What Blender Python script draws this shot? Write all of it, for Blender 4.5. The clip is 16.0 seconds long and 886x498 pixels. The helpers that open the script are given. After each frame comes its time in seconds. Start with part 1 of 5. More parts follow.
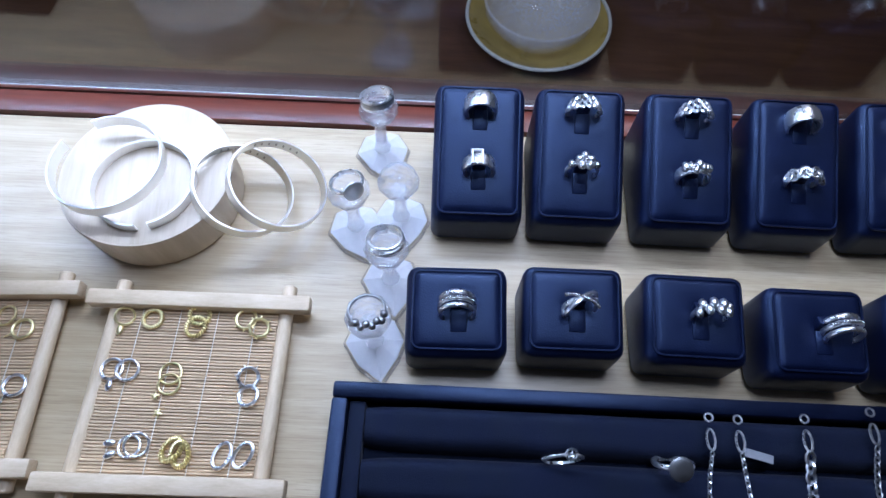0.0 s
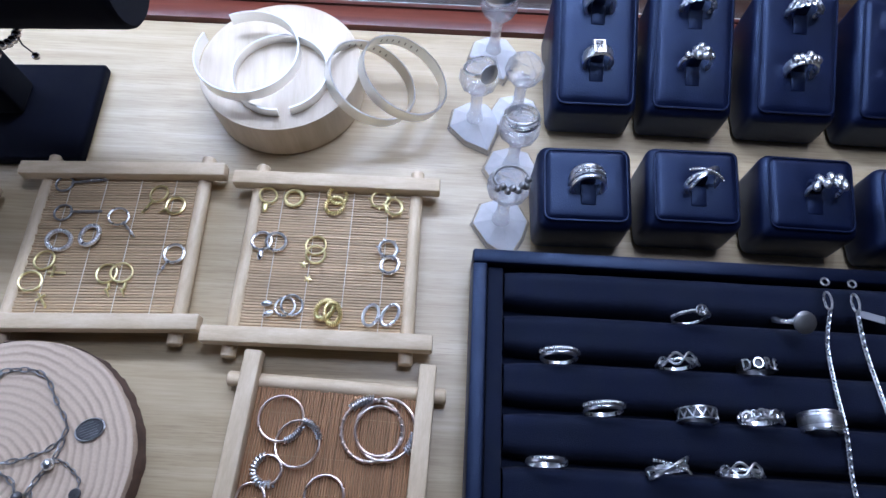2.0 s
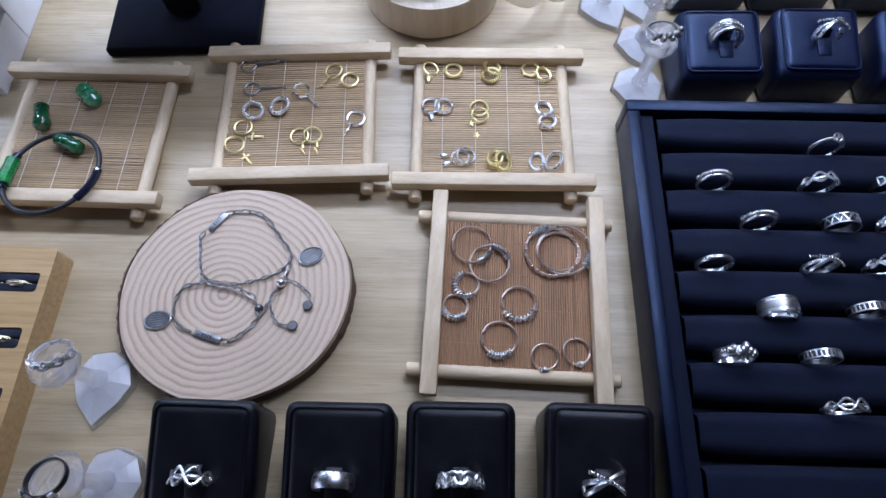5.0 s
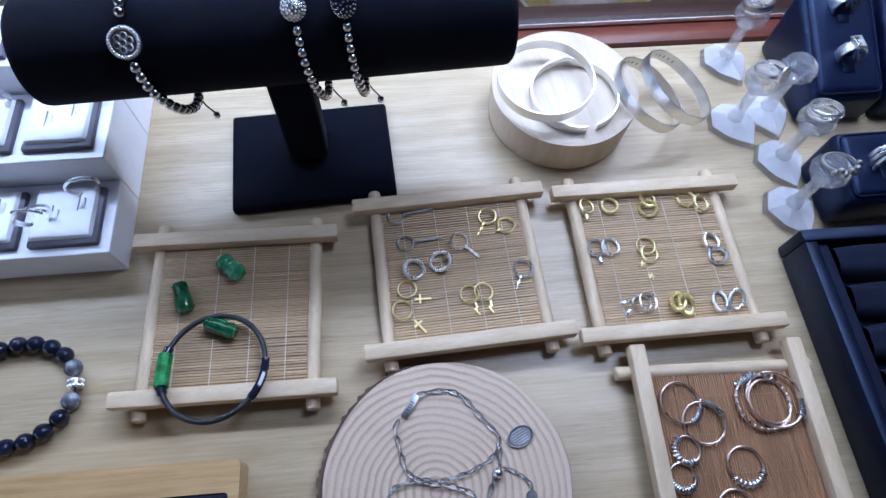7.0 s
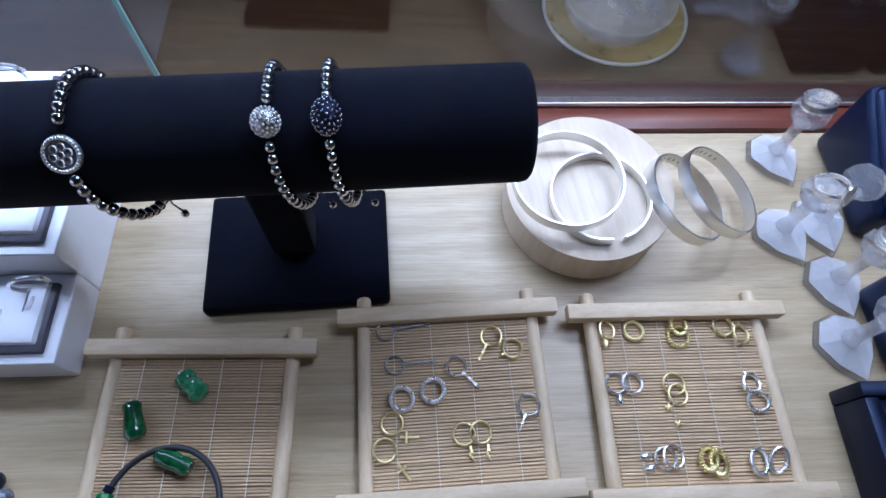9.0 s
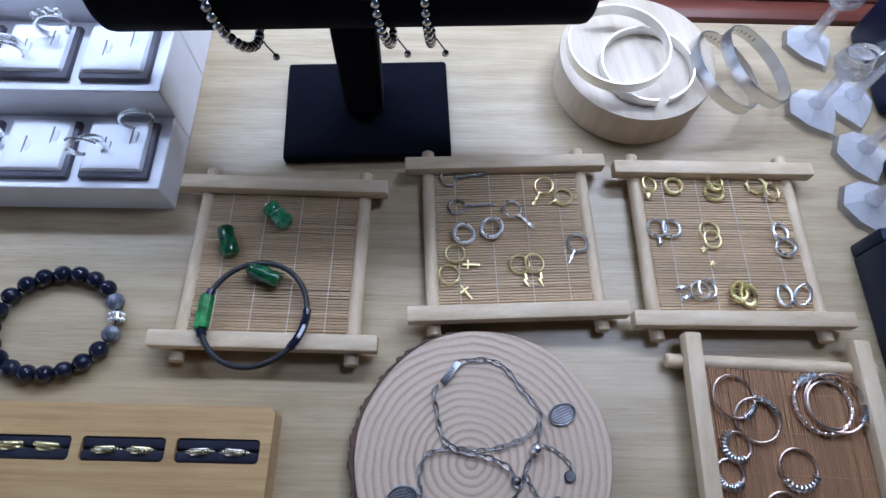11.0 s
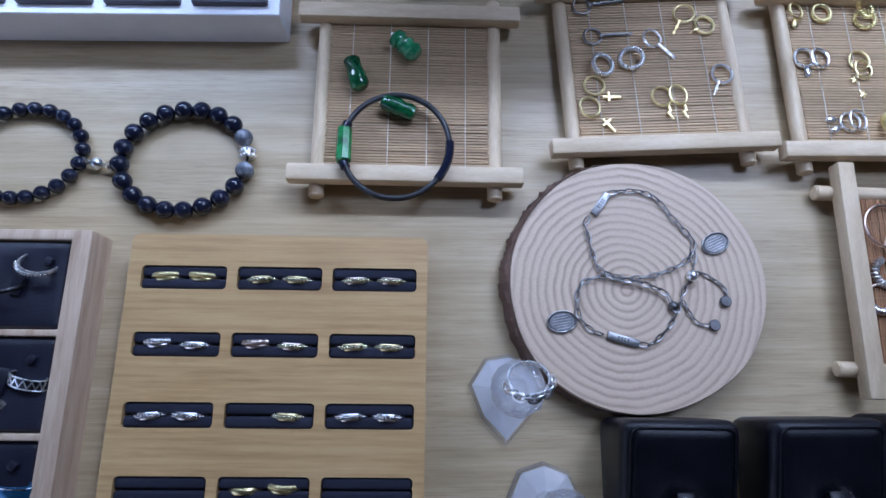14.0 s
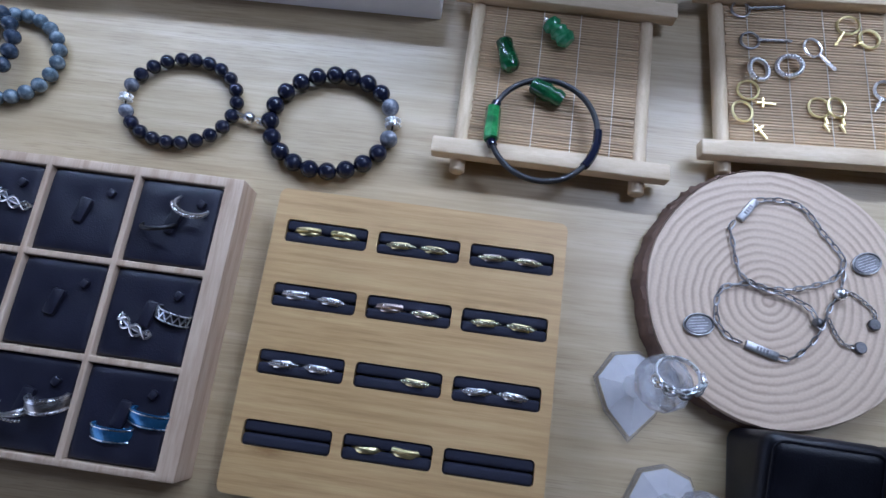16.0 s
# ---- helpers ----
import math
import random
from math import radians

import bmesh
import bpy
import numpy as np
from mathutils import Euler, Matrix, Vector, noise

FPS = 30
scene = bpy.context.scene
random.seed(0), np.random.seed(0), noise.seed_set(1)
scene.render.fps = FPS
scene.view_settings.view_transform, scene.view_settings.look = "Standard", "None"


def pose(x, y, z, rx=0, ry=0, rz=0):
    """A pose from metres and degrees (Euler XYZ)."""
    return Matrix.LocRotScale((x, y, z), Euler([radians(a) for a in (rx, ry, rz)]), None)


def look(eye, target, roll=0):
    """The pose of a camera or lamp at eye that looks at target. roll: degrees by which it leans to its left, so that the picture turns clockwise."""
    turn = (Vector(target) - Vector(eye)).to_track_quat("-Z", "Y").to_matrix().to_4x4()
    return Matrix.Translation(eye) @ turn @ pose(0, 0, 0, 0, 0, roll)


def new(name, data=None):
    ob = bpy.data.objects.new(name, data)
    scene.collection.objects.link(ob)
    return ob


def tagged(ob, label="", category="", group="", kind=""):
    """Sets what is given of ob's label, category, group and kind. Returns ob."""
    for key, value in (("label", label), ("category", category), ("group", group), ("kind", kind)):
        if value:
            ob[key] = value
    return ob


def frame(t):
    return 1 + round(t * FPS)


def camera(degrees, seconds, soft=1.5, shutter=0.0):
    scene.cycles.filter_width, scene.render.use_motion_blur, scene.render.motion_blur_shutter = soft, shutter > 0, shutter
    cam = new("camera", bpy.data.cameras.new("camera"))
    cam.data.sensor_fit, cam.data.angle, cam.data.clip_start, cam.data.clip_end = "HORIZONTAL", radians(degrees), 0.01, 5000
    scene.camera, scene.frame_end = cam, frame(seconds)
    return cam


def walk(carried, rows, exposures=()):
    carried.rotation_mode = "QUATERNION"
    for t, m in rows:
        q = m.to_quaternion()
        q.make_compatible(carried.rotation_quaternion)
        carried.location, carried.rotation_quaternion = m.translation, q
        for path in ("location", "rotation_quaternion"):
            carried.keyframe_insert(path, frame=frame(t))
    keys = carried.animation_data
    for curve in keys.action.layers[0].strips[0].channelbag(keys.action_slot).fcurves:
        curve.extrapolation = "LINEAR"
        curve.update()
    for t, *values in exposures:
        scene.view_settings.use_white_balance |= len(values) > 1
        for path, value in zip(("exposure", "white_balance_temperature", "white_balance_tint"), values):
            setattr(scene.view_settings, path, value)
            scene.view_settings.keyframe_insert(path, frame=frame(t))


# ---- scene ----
cam = camera(74.1, 16.0)
PATH = [
    (0, (0.0689, 0.0644, 0.3403), (0.0604, 0.5077, -0.5560), 3.33),
    (0.5, (0.0379, 0.0557, 0.3408), (0.0297, 0.5064, -0.5519), 3.61),
    (1, (0.0193, 0.0405, 0.3406), (0.0103, 0.4889, -0.5531), 4.09),
    (1.5, (0.0121, 0.0159, 0.3377), (-0.0021, 0.4593, -0.5585), 3.51),
    (2, (0.0018, -0.0040, 0.3349), (-0.0150, 0.4056, -0.5772), 2.62),
    (2.5, (-0.0129, -0.0342, 0.3275), (-0.0340, 0.3288, -0.6041), 1.99),
    (3, (-0.0183, -0.0471, 0.3206), (-0.0452, 0.2777, -0.6248), -0.23),
    (3.2, (-0.0201, -0.0475, 0.3206), (-0.0451, 0.2657, -0.6287), -0.65),
    (5.3, (-0.1290, -0.1140, 0.3495), (-0.1573, 0.2858, -0.5667), -1.16),
    (5.5, (-0.1649, -0.1024, 0.3550), (-0.1819, 0.2757, -0.5706), -0.31),
    (6, (-0.2223, -0.0863, 0.3562), (-0.2192, 0.3128, -0.5607), 0.95),
    (6.5, (-0.2405, -0.0550, 0.3619), (-0.2300, 0.3653, -0.5454), 1.51),
    (7, (-0.2351, -0.0248, 0.3530), (-0.1817, 0.4083, -0.5468), 4.24),
    (7.5, (-0.2326, 0.0054, 0.3538), (-0.1844, 0.4739, -0.5284), 3.54),
    (8, (-0.2219, 0.0505, 0.3498), (-0.1945, 0.5234, -0.5309), 2.97),
    (8.2, (-0.2210, 0.0637, 0.3465), (-0.1947, 0.5199, -0.5430), 3.45),
    (10.4, (-0.2312, 0.0090, 0.3340), (-0.2083, 0.4393, -0.5684), 4.80),
    (11, (-0.2492, -0.0282, 0.3363), (-0.2414, 0.3755, -0.5786), 3.88),
    (11.5, (-0.2601, -0.0501, 0.3305), (-0.2435, 0.3016, -0.6055), 5.64),
    (12, (-0.2659, -0.0545, 0.3204), (-0.2319, 0.2327, -0.6369), 9.24),
    (12.5, (-0.2740, -0.0524, 0.3147), (-0.2396, 0.2000, -0.6523), 10.05),
    (13, (-0.2909, -0.0554, 0.3105), (-0.2598, 0.1829, -0.6602), 9.63),
    (13.5, (-0.3108, -0.0606, 0.3117), (-0.2889, 0.1851, -0.6574), 6.98),
    (14, (-0.3290, -0.0636, 0.3113), (-0.3086, 0.1826, -0.6577), 6.77),
    (14.5, (-0.3538, -0.0688, 0.3117), (-0.3404, 0.1781, -0.6572), 6.26),
    (15, (-0.3727, -0.0735, 0.3143), (-0.3785, 0.1801, -0.6530), 3.69),
    (15.5, (-0.3837, -0.0728, 0.3183), (-0.4151, 0.1957, -0.6445), 1.22),
    (16, (-0.3776, -0.0811, 0.3072), (-0.4273, 0.1676, -0.6601), -2.13),
]
walk(cam, [(t, look(eye, target, roll)) for t, eye, target, roll in PATH], [(0, -0.04, 5110, 22), (0.5, -0.16, 5160, 22), (1.2, -0.24, 5210, 23), (3, -0.03, 5460, 24), (5.5, 0.0, 5410, 24), (6.1, -0.16, 5210, 23), (7.4, -0.16, 5160, 23), (8, -0.26, 5160, 23), (11, -0.38, 5310, 23), (12.4, -0.38, 5360, 23), (13.5, -0.22, 5010, 23), (15, -0.16, 5160, 23), (16, -0.08, 5210, 22)])

# world, sun-less room with a lamp bar above the counter and added unseen fill lights
world = bpy.data.worlds.new("room_sky")
scene.world = world
world.use_nodes = True
wn = world.node_tree
sky = wn.nodes.new("ShaderNodeTexSky")
sky.sky_type = "NISHITA"
sky.sun_disc = False
sky.sun_elevation = radians(35)
sky.sun_rotation = radians(200)
wn.links.new(sky.outputs["Color"], wn.nodes["Background"].inputs["Color"])
wn.nodes["Background"].inputs["Strength"].default_value = 0.12


def area(name, loc, target, sx, sy, watts, colour):
    data = bpy.data.lights.new(name, "AREA")
    data.shape, data.size, data.size_y = "RECTANGLE", sx, sy
    data.energy, data.color = watts, colour
    ob = new(name, data)
    ob.matrix_world = look(loc, target)
    return ob


area("lamp_bar_light", (-0.48, 0.50, 0.52), (-0.48, 0.58, 0.0), 1.25, 0.05, 9.0, (0.75, 0.885, 1.0))
# Unseen warm fill from the front left, added to brighten faces toward the camera.
area("window_light", (-1.98, -1.2, 0.50), (-0.2, 0.1, 0.1), 1.9, 0.75, 3.0, (1.0, 0.90, 0.80))
# Unseen overhead light, added to give the navy box tops their blue sheen.
area("box_sheen_light", (0.13, 0.34, 0.92), (0.13, 0.339, 0.0), 0.34, 0.22, 4.2, (0.80, 0.90, 1.0))
# Added fill, no lamp known here: lifts the brown floor behind the glass.
area("floor_fill_light", (0.7, 1.6, 1.85), (0.7, 1.5, 0.0), 0.5, 0.5, 7.2, (1.0, 0.93, 0.85))

# ---- materials ----


class Nodes:
    """A small wrapper round one node material."""

    def __init__(self, name, old=None):
        self.m = old or bpy.data.materials.new(name)
        self.m.use_nodes = True
        self.t = self.m.node_tree
        self.b = self.t.nodes["Principled BSDF"]

    def add(self, kind, **values):
        n = self.t.nodes.new(kind)
        for k, v in values.items():
            if k in n.inputs:
                n.inputs[k].default_value = v
        return n

    def link(self, a, b):
        self.t.links.new(a, b)

    def coords(self, scale=(1, 1, 1), rot=(0, 0, 0), which="Object"):
        c = self.add("ShaderNodeTexCoord")
        m = self.add("ShaderNodeMapping")
        m.inputs["Scale"].default_value = scale
        m.inputs["Rotation"].default_value = rot
        self.link(c.outputs[which], m.inputs["Vector"])
        return m.outputs["Vector"]

    def noise(self, vec, scale, detail=4.0, rough=0.55):
        n = self.add("ShaderNodeTexNoise", Scale=scale, Detail=detail, Roughness=rough)
        self.link(vec, n.inputs["Vector"])
        return n.outputs["Fac"]

    def ramp(self, fac, stops):
        r = self.add("ShaderNodeValToRGB")
        e = r.color_ramp.elements
        while len(e) < len(stops):
            e.new(0.5)
        for k, (p, c) in enumerate(stops):
            e[k].position = p
            e[k].color = (*c, 1)
        self.link(fac, r.inputs["Fac"])
        return r.outputs["Color"]

    def mix(self, fac, a, b, mode="MIX"):
        n = self.add("ShaderNodeMix")
        n.data_type = "RGBA"
        n.blend_type = mode
        if hasattr(fac, "is_output"):
            self.link(fac, n.inputs[0])
        else:
            n.inputs[0].default_value = fac
        for s, v in ((n.inputs[6], a), (n.inputs[7], b)):
            if hasattr(v, "is_output"):
                self.link(v, s)
            else:
                s.default_value = (*v, 1)
        return n.outputs[2]

    def bump(self, fac, strength=0.2, dist=0.001):
        n = self.add("ShaderNodeBump", Strength=strength, Distance=dist)
        self.link(fac, n.inputs["Height"])
        self.link(n.outputs["Normal"], self.b.inputs["Normal"])

    def set(self, colour=None, rough=0.5, metal=0.0, **more):
        if colour is not None:
            if hasattr(colour, "is_output"):
                self.link(colour, self.b.inputs["Base Color"])
            else:
                self.b.inputs["Base Color"].default_value = (*colour, 1)
        if hasattr(rough, "is_output"):
            self.link(rough, self.b.inputs["Roughness"])
        else:
            self.b.inputs["Roughness"].default_value = rough
        self.b.inputs["Metallic"].default_value = metal
        for k, v in more.items():
            self.b.inputs[k.replace("_", " ")].default_value = v
        return self.m


def wood(name, dark, mid, light, stretch=(3, 40, 40), scale=6.0, rough=0.5, bump=0.15, rot=(0, 0, 0)):
    n = Nodes(name)
    v = n.coords(stretch, rot)
    info = n.add("ShaderNodeObjectInfo")
    shift = n.add("ShaderNodeVectorMath")
    shift.operation = "MULTIPLY_ADD"
    n.link(info.outputs["Random"], shift.inputs[0])
    shift.inputs[1].default_value = (13.0, 7.0, 5.0)
    n.link(v, shift.inputs[2])
    v = shift.outputs[0]
    g = n.noise(v, scale, 6.0, 0.62)
    fine = n.noise(v, scale * 6, 3.0, 0.6)
    col = n.ramp(g, [(0.32, dark), (0.5, mid), (0.68, light)])
    blot = n.noise(n.coords((1, 1, 1)), 18.0, 2.0)
    col = n.mix(n.ramp(blot, [(0.35, (0, 0, 0)), (0.75, (0.35, 0.35, 0.35))]), col, tuple(0.72 * c for c in mid))
    col = n.mix(0.22, col, n.ramp(fine, [(0.3, dark), (0.7, light)]))
    n.bump(fine, bump, 0.0004)
    return n.set(col, rough)


def plain(name, colour, rough=0.5, metal=0.0, vary=0.15, scale=120.0, bump=0.0, **more):
    n = Nodes(name)
    v = n.coords()
    f = n.noise(v, scale, 4.0)
    big = n.noise(v, scale * 0.12, 2.0)
    lo = tuple(c * (1 - vary) for c in colour)
    hi = tuple(min(1.0, c * (1 + vary)) for c in colour)
    col = n.mix(0.5, n.ramp(f, [(0.3, lo), (0.7, hi)]), n.ramp(big, [(0.35, lo), (0.65, hi)]))
    if bump:
        n.bump(f, bump, 0.0004)
    r = n.ramp(f, [(0.3, (rough * 0.85,) * 3), (0.7, (min(1, rough * 1.15),) * 3)])
    return n.set(col, r, metal, **more)


def leather(name, colour, rough=0.42, grain=900.0, strength=0.35, sheen=0.0, spec=0.5, vary=0.22, tint=(1, 1, 1)):
    n = Nodes(name)
    v = n.coords()
    vor = n.add("ShaderNodeTexVoronoi", Scale=grain)
    n.link(v, vor.inputs["Vector"])
    f = n.noise(v, 60.0, 3.0)
    col = n.ramp(f, [(0.3, tuple(c * (1 - vary) for c in colour)), (0.7, tuple(c * (1 + vary) for c in colour))])
    n.bump(vor.outputs["Distance"], strength, 0.0003)
    return n.set(col, n.ramp(f, [(0.3, (rough * 0.9,) * 3), (0.7, (rough * 1.15,) * 3)]), 0.0, Sheen_Weight=sheen, Specular_IOR_Level=spec, Specular_Tint=(*tint, 1))


M = {}


def oak_laminate(name):
    """Pale oak with broad soft figure, short dark pores and faint crosswise flecks."""
    m = wood(name, (0.395, 0.292, 0.158), (0.485, 0.376, 0.218), (0.57, 0.455, 0.285), (2.4, 30, 30), 3.2, 0.38, 0.08)
    n = Nodes(name, m)
    old = n.b.inputs["Base Color"].links[0].from_socket
    pores = n.ramp(n.noise(n.coords((22, 620, 60)), 2.2, 3.0, 0.6), [(0.52, (0, 0, 0)), (0.66, (0.55, 0.55, 0.55))])
    where = n.ramp(n.noise(n.coords((3, 14, 10)), 2.0, 2.0), [(0.38, (0.15, 0.15, 0.15)), (0.62, (1, 1, 1))])
    fac = n.mix(1.0, pores, where, "MULTIPLY")
    col = n.mix(fac, old, (0.26, 0.18, 0.10))
    streak = n.ramp(n.noise(n.coords((5, 190, 40)), 2.6, 4.0, 0.6), [(0.35, (0.86, 0.84, 0.80)), (0.60, (1, 1, 1))])
    n.link(n.mix(0.8, col, streak, "MULTIPLY"), n.b.inputs["Base Color"])
    return m


M["table"] = oak_laminate("pale_oak_laminate")
M["tray"] = wood("pine_stick", (0.50, 0.37, 0.215), (0.62, 0.475, 0.295), (0.72, 0.575, 0.385), (14, 60, 60), 3.0, 0.55, 0.2)
M["tray_y"] = wood("pine_stick_lengthwise", (0.50, 0.37, 0.215), (0.62, 0.475, 0.295), (0.72, 0.575, 0.385), (60, 14, 60), 3.0, 0.55, 0.2)
M["disc"] = wood("pale_linden_wood", (0.52, 0.41, 0.27), (0.61, 0.50, 0.36), (0.68, 0.57, 0.43), (70, 6, 6), 2.5, 0.5, 0.08)


def bamboo_board(name):
    """Glued bamboo strips with a brown node patch here and there."""
    m = wood(name, (0.345, 0.20, 0.070), (0.495, 0.316, 0.130), (0.585, 0.40, 0.185), (3.5, 80, 80), 4.0, 0.42, 0.14)
    n = Nodes(name, m)
    old = n.b.inputs["Base Color"].links[0].from_socket
    vor = n.add("ShaderNodeTexVoronoi", Scale=1.0, Randomness=0.9)
    n.link(n.coords((17, 46, 1)), vor.inputs["Vector"])
    ragged = n.noise(n.coords((40, 260, 40)), 8.0, 4.0)
    near = n.add("ShaderNodeMath")
    near.operation = "MULTIPLY_ADD"
    n.link(ragged, near.inputs[0])
    near.inputs[1].default_value = 0.22
    n.link(vor.outputs["Distance"], near.inputs[2])
    spot = n.ramp(near.outputs[0], [(0.16, (0.85, 0.85, 0.85)), (0.24, (0.40, 0.40, 0.40)), (0.34, (0, 0, 0))])
    n.link(n.mix(spot, old, (0.25, 0.135, 0.045)), n.b.inputs["Base Color"])
    return m


M["bamboo"] = bamboo_board("golden_bamboo")
M["frame_wood"] = wood("reddish_beech", (0.36, 0.235, 0.145), (0.54, 0.40, 0.275), (0.63, 0.50, 0.365), (60, 5, 60), 3.0, 0.5, 0.12)
M["trim"] = wood("red_mahogany", (0.070, 0.014, 0.008), (0.12, 0.026, 0.013), (0.165, 0.042, 0.021), (2, 60, 60), 3.0, 0.3, 0.08)
M["brown"] = wood("dark_walnut_floor", (0.060, 0.026, 0.010), (0.105, 0.047, 0.018), (0.15, 0.072, 0.03), (1.5, 14, 14), 2.0, 0.35, 0.08)
M["ledge"] = wood("near_black_walnut", (0.016, 0.008, 0.005), (0.028, 0.013, 0.008), (0.04, 0.02, 0.012), (1.5, 14, 14), 2.0, 0.4, 0.08)
M["navy"] = leather("navy_leatherette", (0.0036, 0.0056, 0.0228), 0.40, 1400.0, 0.2, 0.0, 0.55, 0.22, (0.46, 0.62, 1.0))
M["black_box"] = leather("black_smooth_leatherette", (0.0026, 0.0028, 0.0060), 0.42, 1400.0, 0.2, 0.0, 0.40)
M["navy_rim"] = leather("dark_navy_leatherette", (0.0022, 0.0032, 0.0125), 0.40, 1400.0, 0.2, 0.0, 0.45, 0.22, (0.46, 0.62, 1.0))
M["navy_cloth"] = leather("navy_velvet_foam", (0.0030, 0.0040, 0.0145), 0.70, 2400.0, 0.5, 0.05, 0.25, 0.22, (0.6, 0.75, 1.0))
M["black_leather"] = leather("black_leatherette", (0.0095, 0.0095, 0.0200), 0.42, 1400.0, 0.25)
M["etched"] = plain("etched_dark_silver", (0.17, 0.165, 0.165), 0.5, 1.0, 0.4, 900.0, 0.4)
M["slot"] = leather("dark_slate_foam", (0.015, 0.016, 0.029), 0.75, 2000.0, 0.4, 0.05, 0.25)
M["black_velvet"] = leather("black_velvet", (0.0019, 0.0024, 0.0068), 0.85, 2600.0, 0.5, 0.04, 0.08)
M["white_leather"] = leather("white_leatherette", (0.90, 0.90, 0.92), 0.42, 1200.0, 0.25, 0.0, 0.5, 0.03)
M["grey_edge"] = leather("plum_grey_leatherette", (0.085, 0.075, 0.095), 0.5, 1200.0, 0.3)
M["silver"] = plain("polished_silver", (0.94, 0.94, 0.95), 0.29, 1.0, 0.06, 300.0)
M["brushed"] = plain("brushed_silver", (0.90, 0.90, 0.885), 0.33, 1.0, 0.05, 90.0)
M["old_silver"] = plain("oxidised_silver", (0.38, 0.375, 0.37), 0.40, 1.0, 0.35, 700.0, 0.25)
M["dark_silver"] = plain("blackened_silver", (0.07, 0.07, 0.075), 0.4, 1.0, 0.3, 700.0, 0.2)
M["gold"] = plain("yellow_gold", (1.0, 0.85, 0.44), 0.34, 1.0, 0.06, 300.0)
M["rose"] = plain("warm_white_gold", (0.84, 0.70, 0.61), 0.30, 1.0, 0.06, 300.0)
M["pave"] = plain("pave_set_stones", (0.75, 0.74, 0.72), 0.22, 1.0, 0.5, 1500.0, 0.8)
M["pave_gold"] = plain("gold_set_stones", (0.86, 0.76, 0.48), 0.25, 1.0, 0.45, 1500.0, 0.7)
M["blue"] = plain("blue_enamel", (0.045, 0.16, 0.32), 0.22, 0.6, 0.3, 900.0)
M["obsidian"] = plain("black_obsidian", (0.011, 0.013, 0.027), 0.06, 0.0, 0.08, 60.0)
M["steel_bead"] = plain("gunmetal_bead", (0.58, 0.58, 0.59), 0.09, 1.0, 0.2, 200.0)
M["cord"] = leather("black_rubber_cord", (0.012, 0.012, 0.014), 0.5, 1200.0, 0.2)
M["thread"] = plain("cotton_thread", (0.62, 0.56, 0.45), 0.8, 0.0, 0.1)
M["thread_brown"] = plain("brown_cotton_thread", (0.42, 0.26, 0.13), 0.8, 0.0, 0.1)
M["wall"] = plain("taupe_wall_paint", (0.22, 0.20, 0.18), 0.8, 0.0, 0.05, 30.0, 0.05)
M["plaster"] = plain("grey_ceiling_plaster", (0.24, 0.235, 0.23), 0.85, 0.0, 0.04, 25.0, 0.05)
M["pendant_blue"] = plain("dark_sapphire_pave", (0.022, 0.025, 0.060), 0.2, 0.8, 0.6, 1500.0, 0.8)
M["enamel"] = plain("cream_enamel", (0.62, 0.60, 0.52), 0.25, 0.0, 0.06, 20.0)
M["yellow_glaze"] = plain("ochre_glaze", (0.42, 0.30, 0.07), 0.3, 0.0, 0.3, 20.0)
M["grey_print"] = plain("grey_print", (0.25, 0.25, 0.26), 0.6, 0.0, 0.05)


def glassy(name, colour, rough, ior=1.49):
    n = Nodes(name)
    return n.set(colour, rough, 0.0, Transmission_Weight=1.0, IOR=ior)


def clear_plastic(name, see, colour, rough, through_light):
    """Clear plastic: part of the light goes straight through, the rest meets a glossy pale body."""
    n = Nodes(name)
    f = n.noise(n.coords(), 180.0, 3.0)
    n.set(colour, rough, 0.0, IOR=1.5, Transmission_Weight=through_light)
    out = n.t.nodes["Material Output"]
    tr = n.add("ShaderNodeBsdfTransparent")
    mx = n.add("ShaderNodeMixShader")
    r = n.ramp(f, [(0.3, (see * 0.97,) * 3), (0.7, (min(1, see * 1.03),) * 3)])
    n.link(r, mx.inputs[0])
    n.link(n.b.outputs[0], mx.inputs[1])
    n.link(tr.outputs[0], mx.inputs[2])
    n.link(mx.outputs[0], out.inputs["Surface"])
    return n.m


M["acrylic"] = clear_plastic("clear_acrylic", 0.45, (0.98, 0.98, 1.0), 0.0, 0.70)
M["frost"] = clear_plastic("frosted_acrylic", 0.66, (0.97, 0.97, 1.0), 0.03, 0.12)
M["crystal"] = clear_plastic("crystal_acrylic", 0.50, (0.98, 0.98, 1.0), 0.0, 0.85)
M["milky"] = clear_plastic("milky_glass", 0.74, (0.95, 0.95, 0.99), 0.03, 0.0)
M["glass"] = glassy("cabinet_glass", (0.96, 0.98, 0.97), 0.0, 1.5)
M["glass_edge"] = plain("green_glass_edge", (0.25, 0.45, 0.40), 0.15, 0.0, 0.1)


def stone(name, dark, mid, light, scale, rough=0.15):
    n = Nodes(name)
    v = n.coords()
    f = n.noise(v, scale, 5.0, 0.65)
    return n.set(n.ramp(f, [(0.3, dark), (0.5, mid), (0.7, light)]), rough, 0.0, Coat_Weight=0.4)


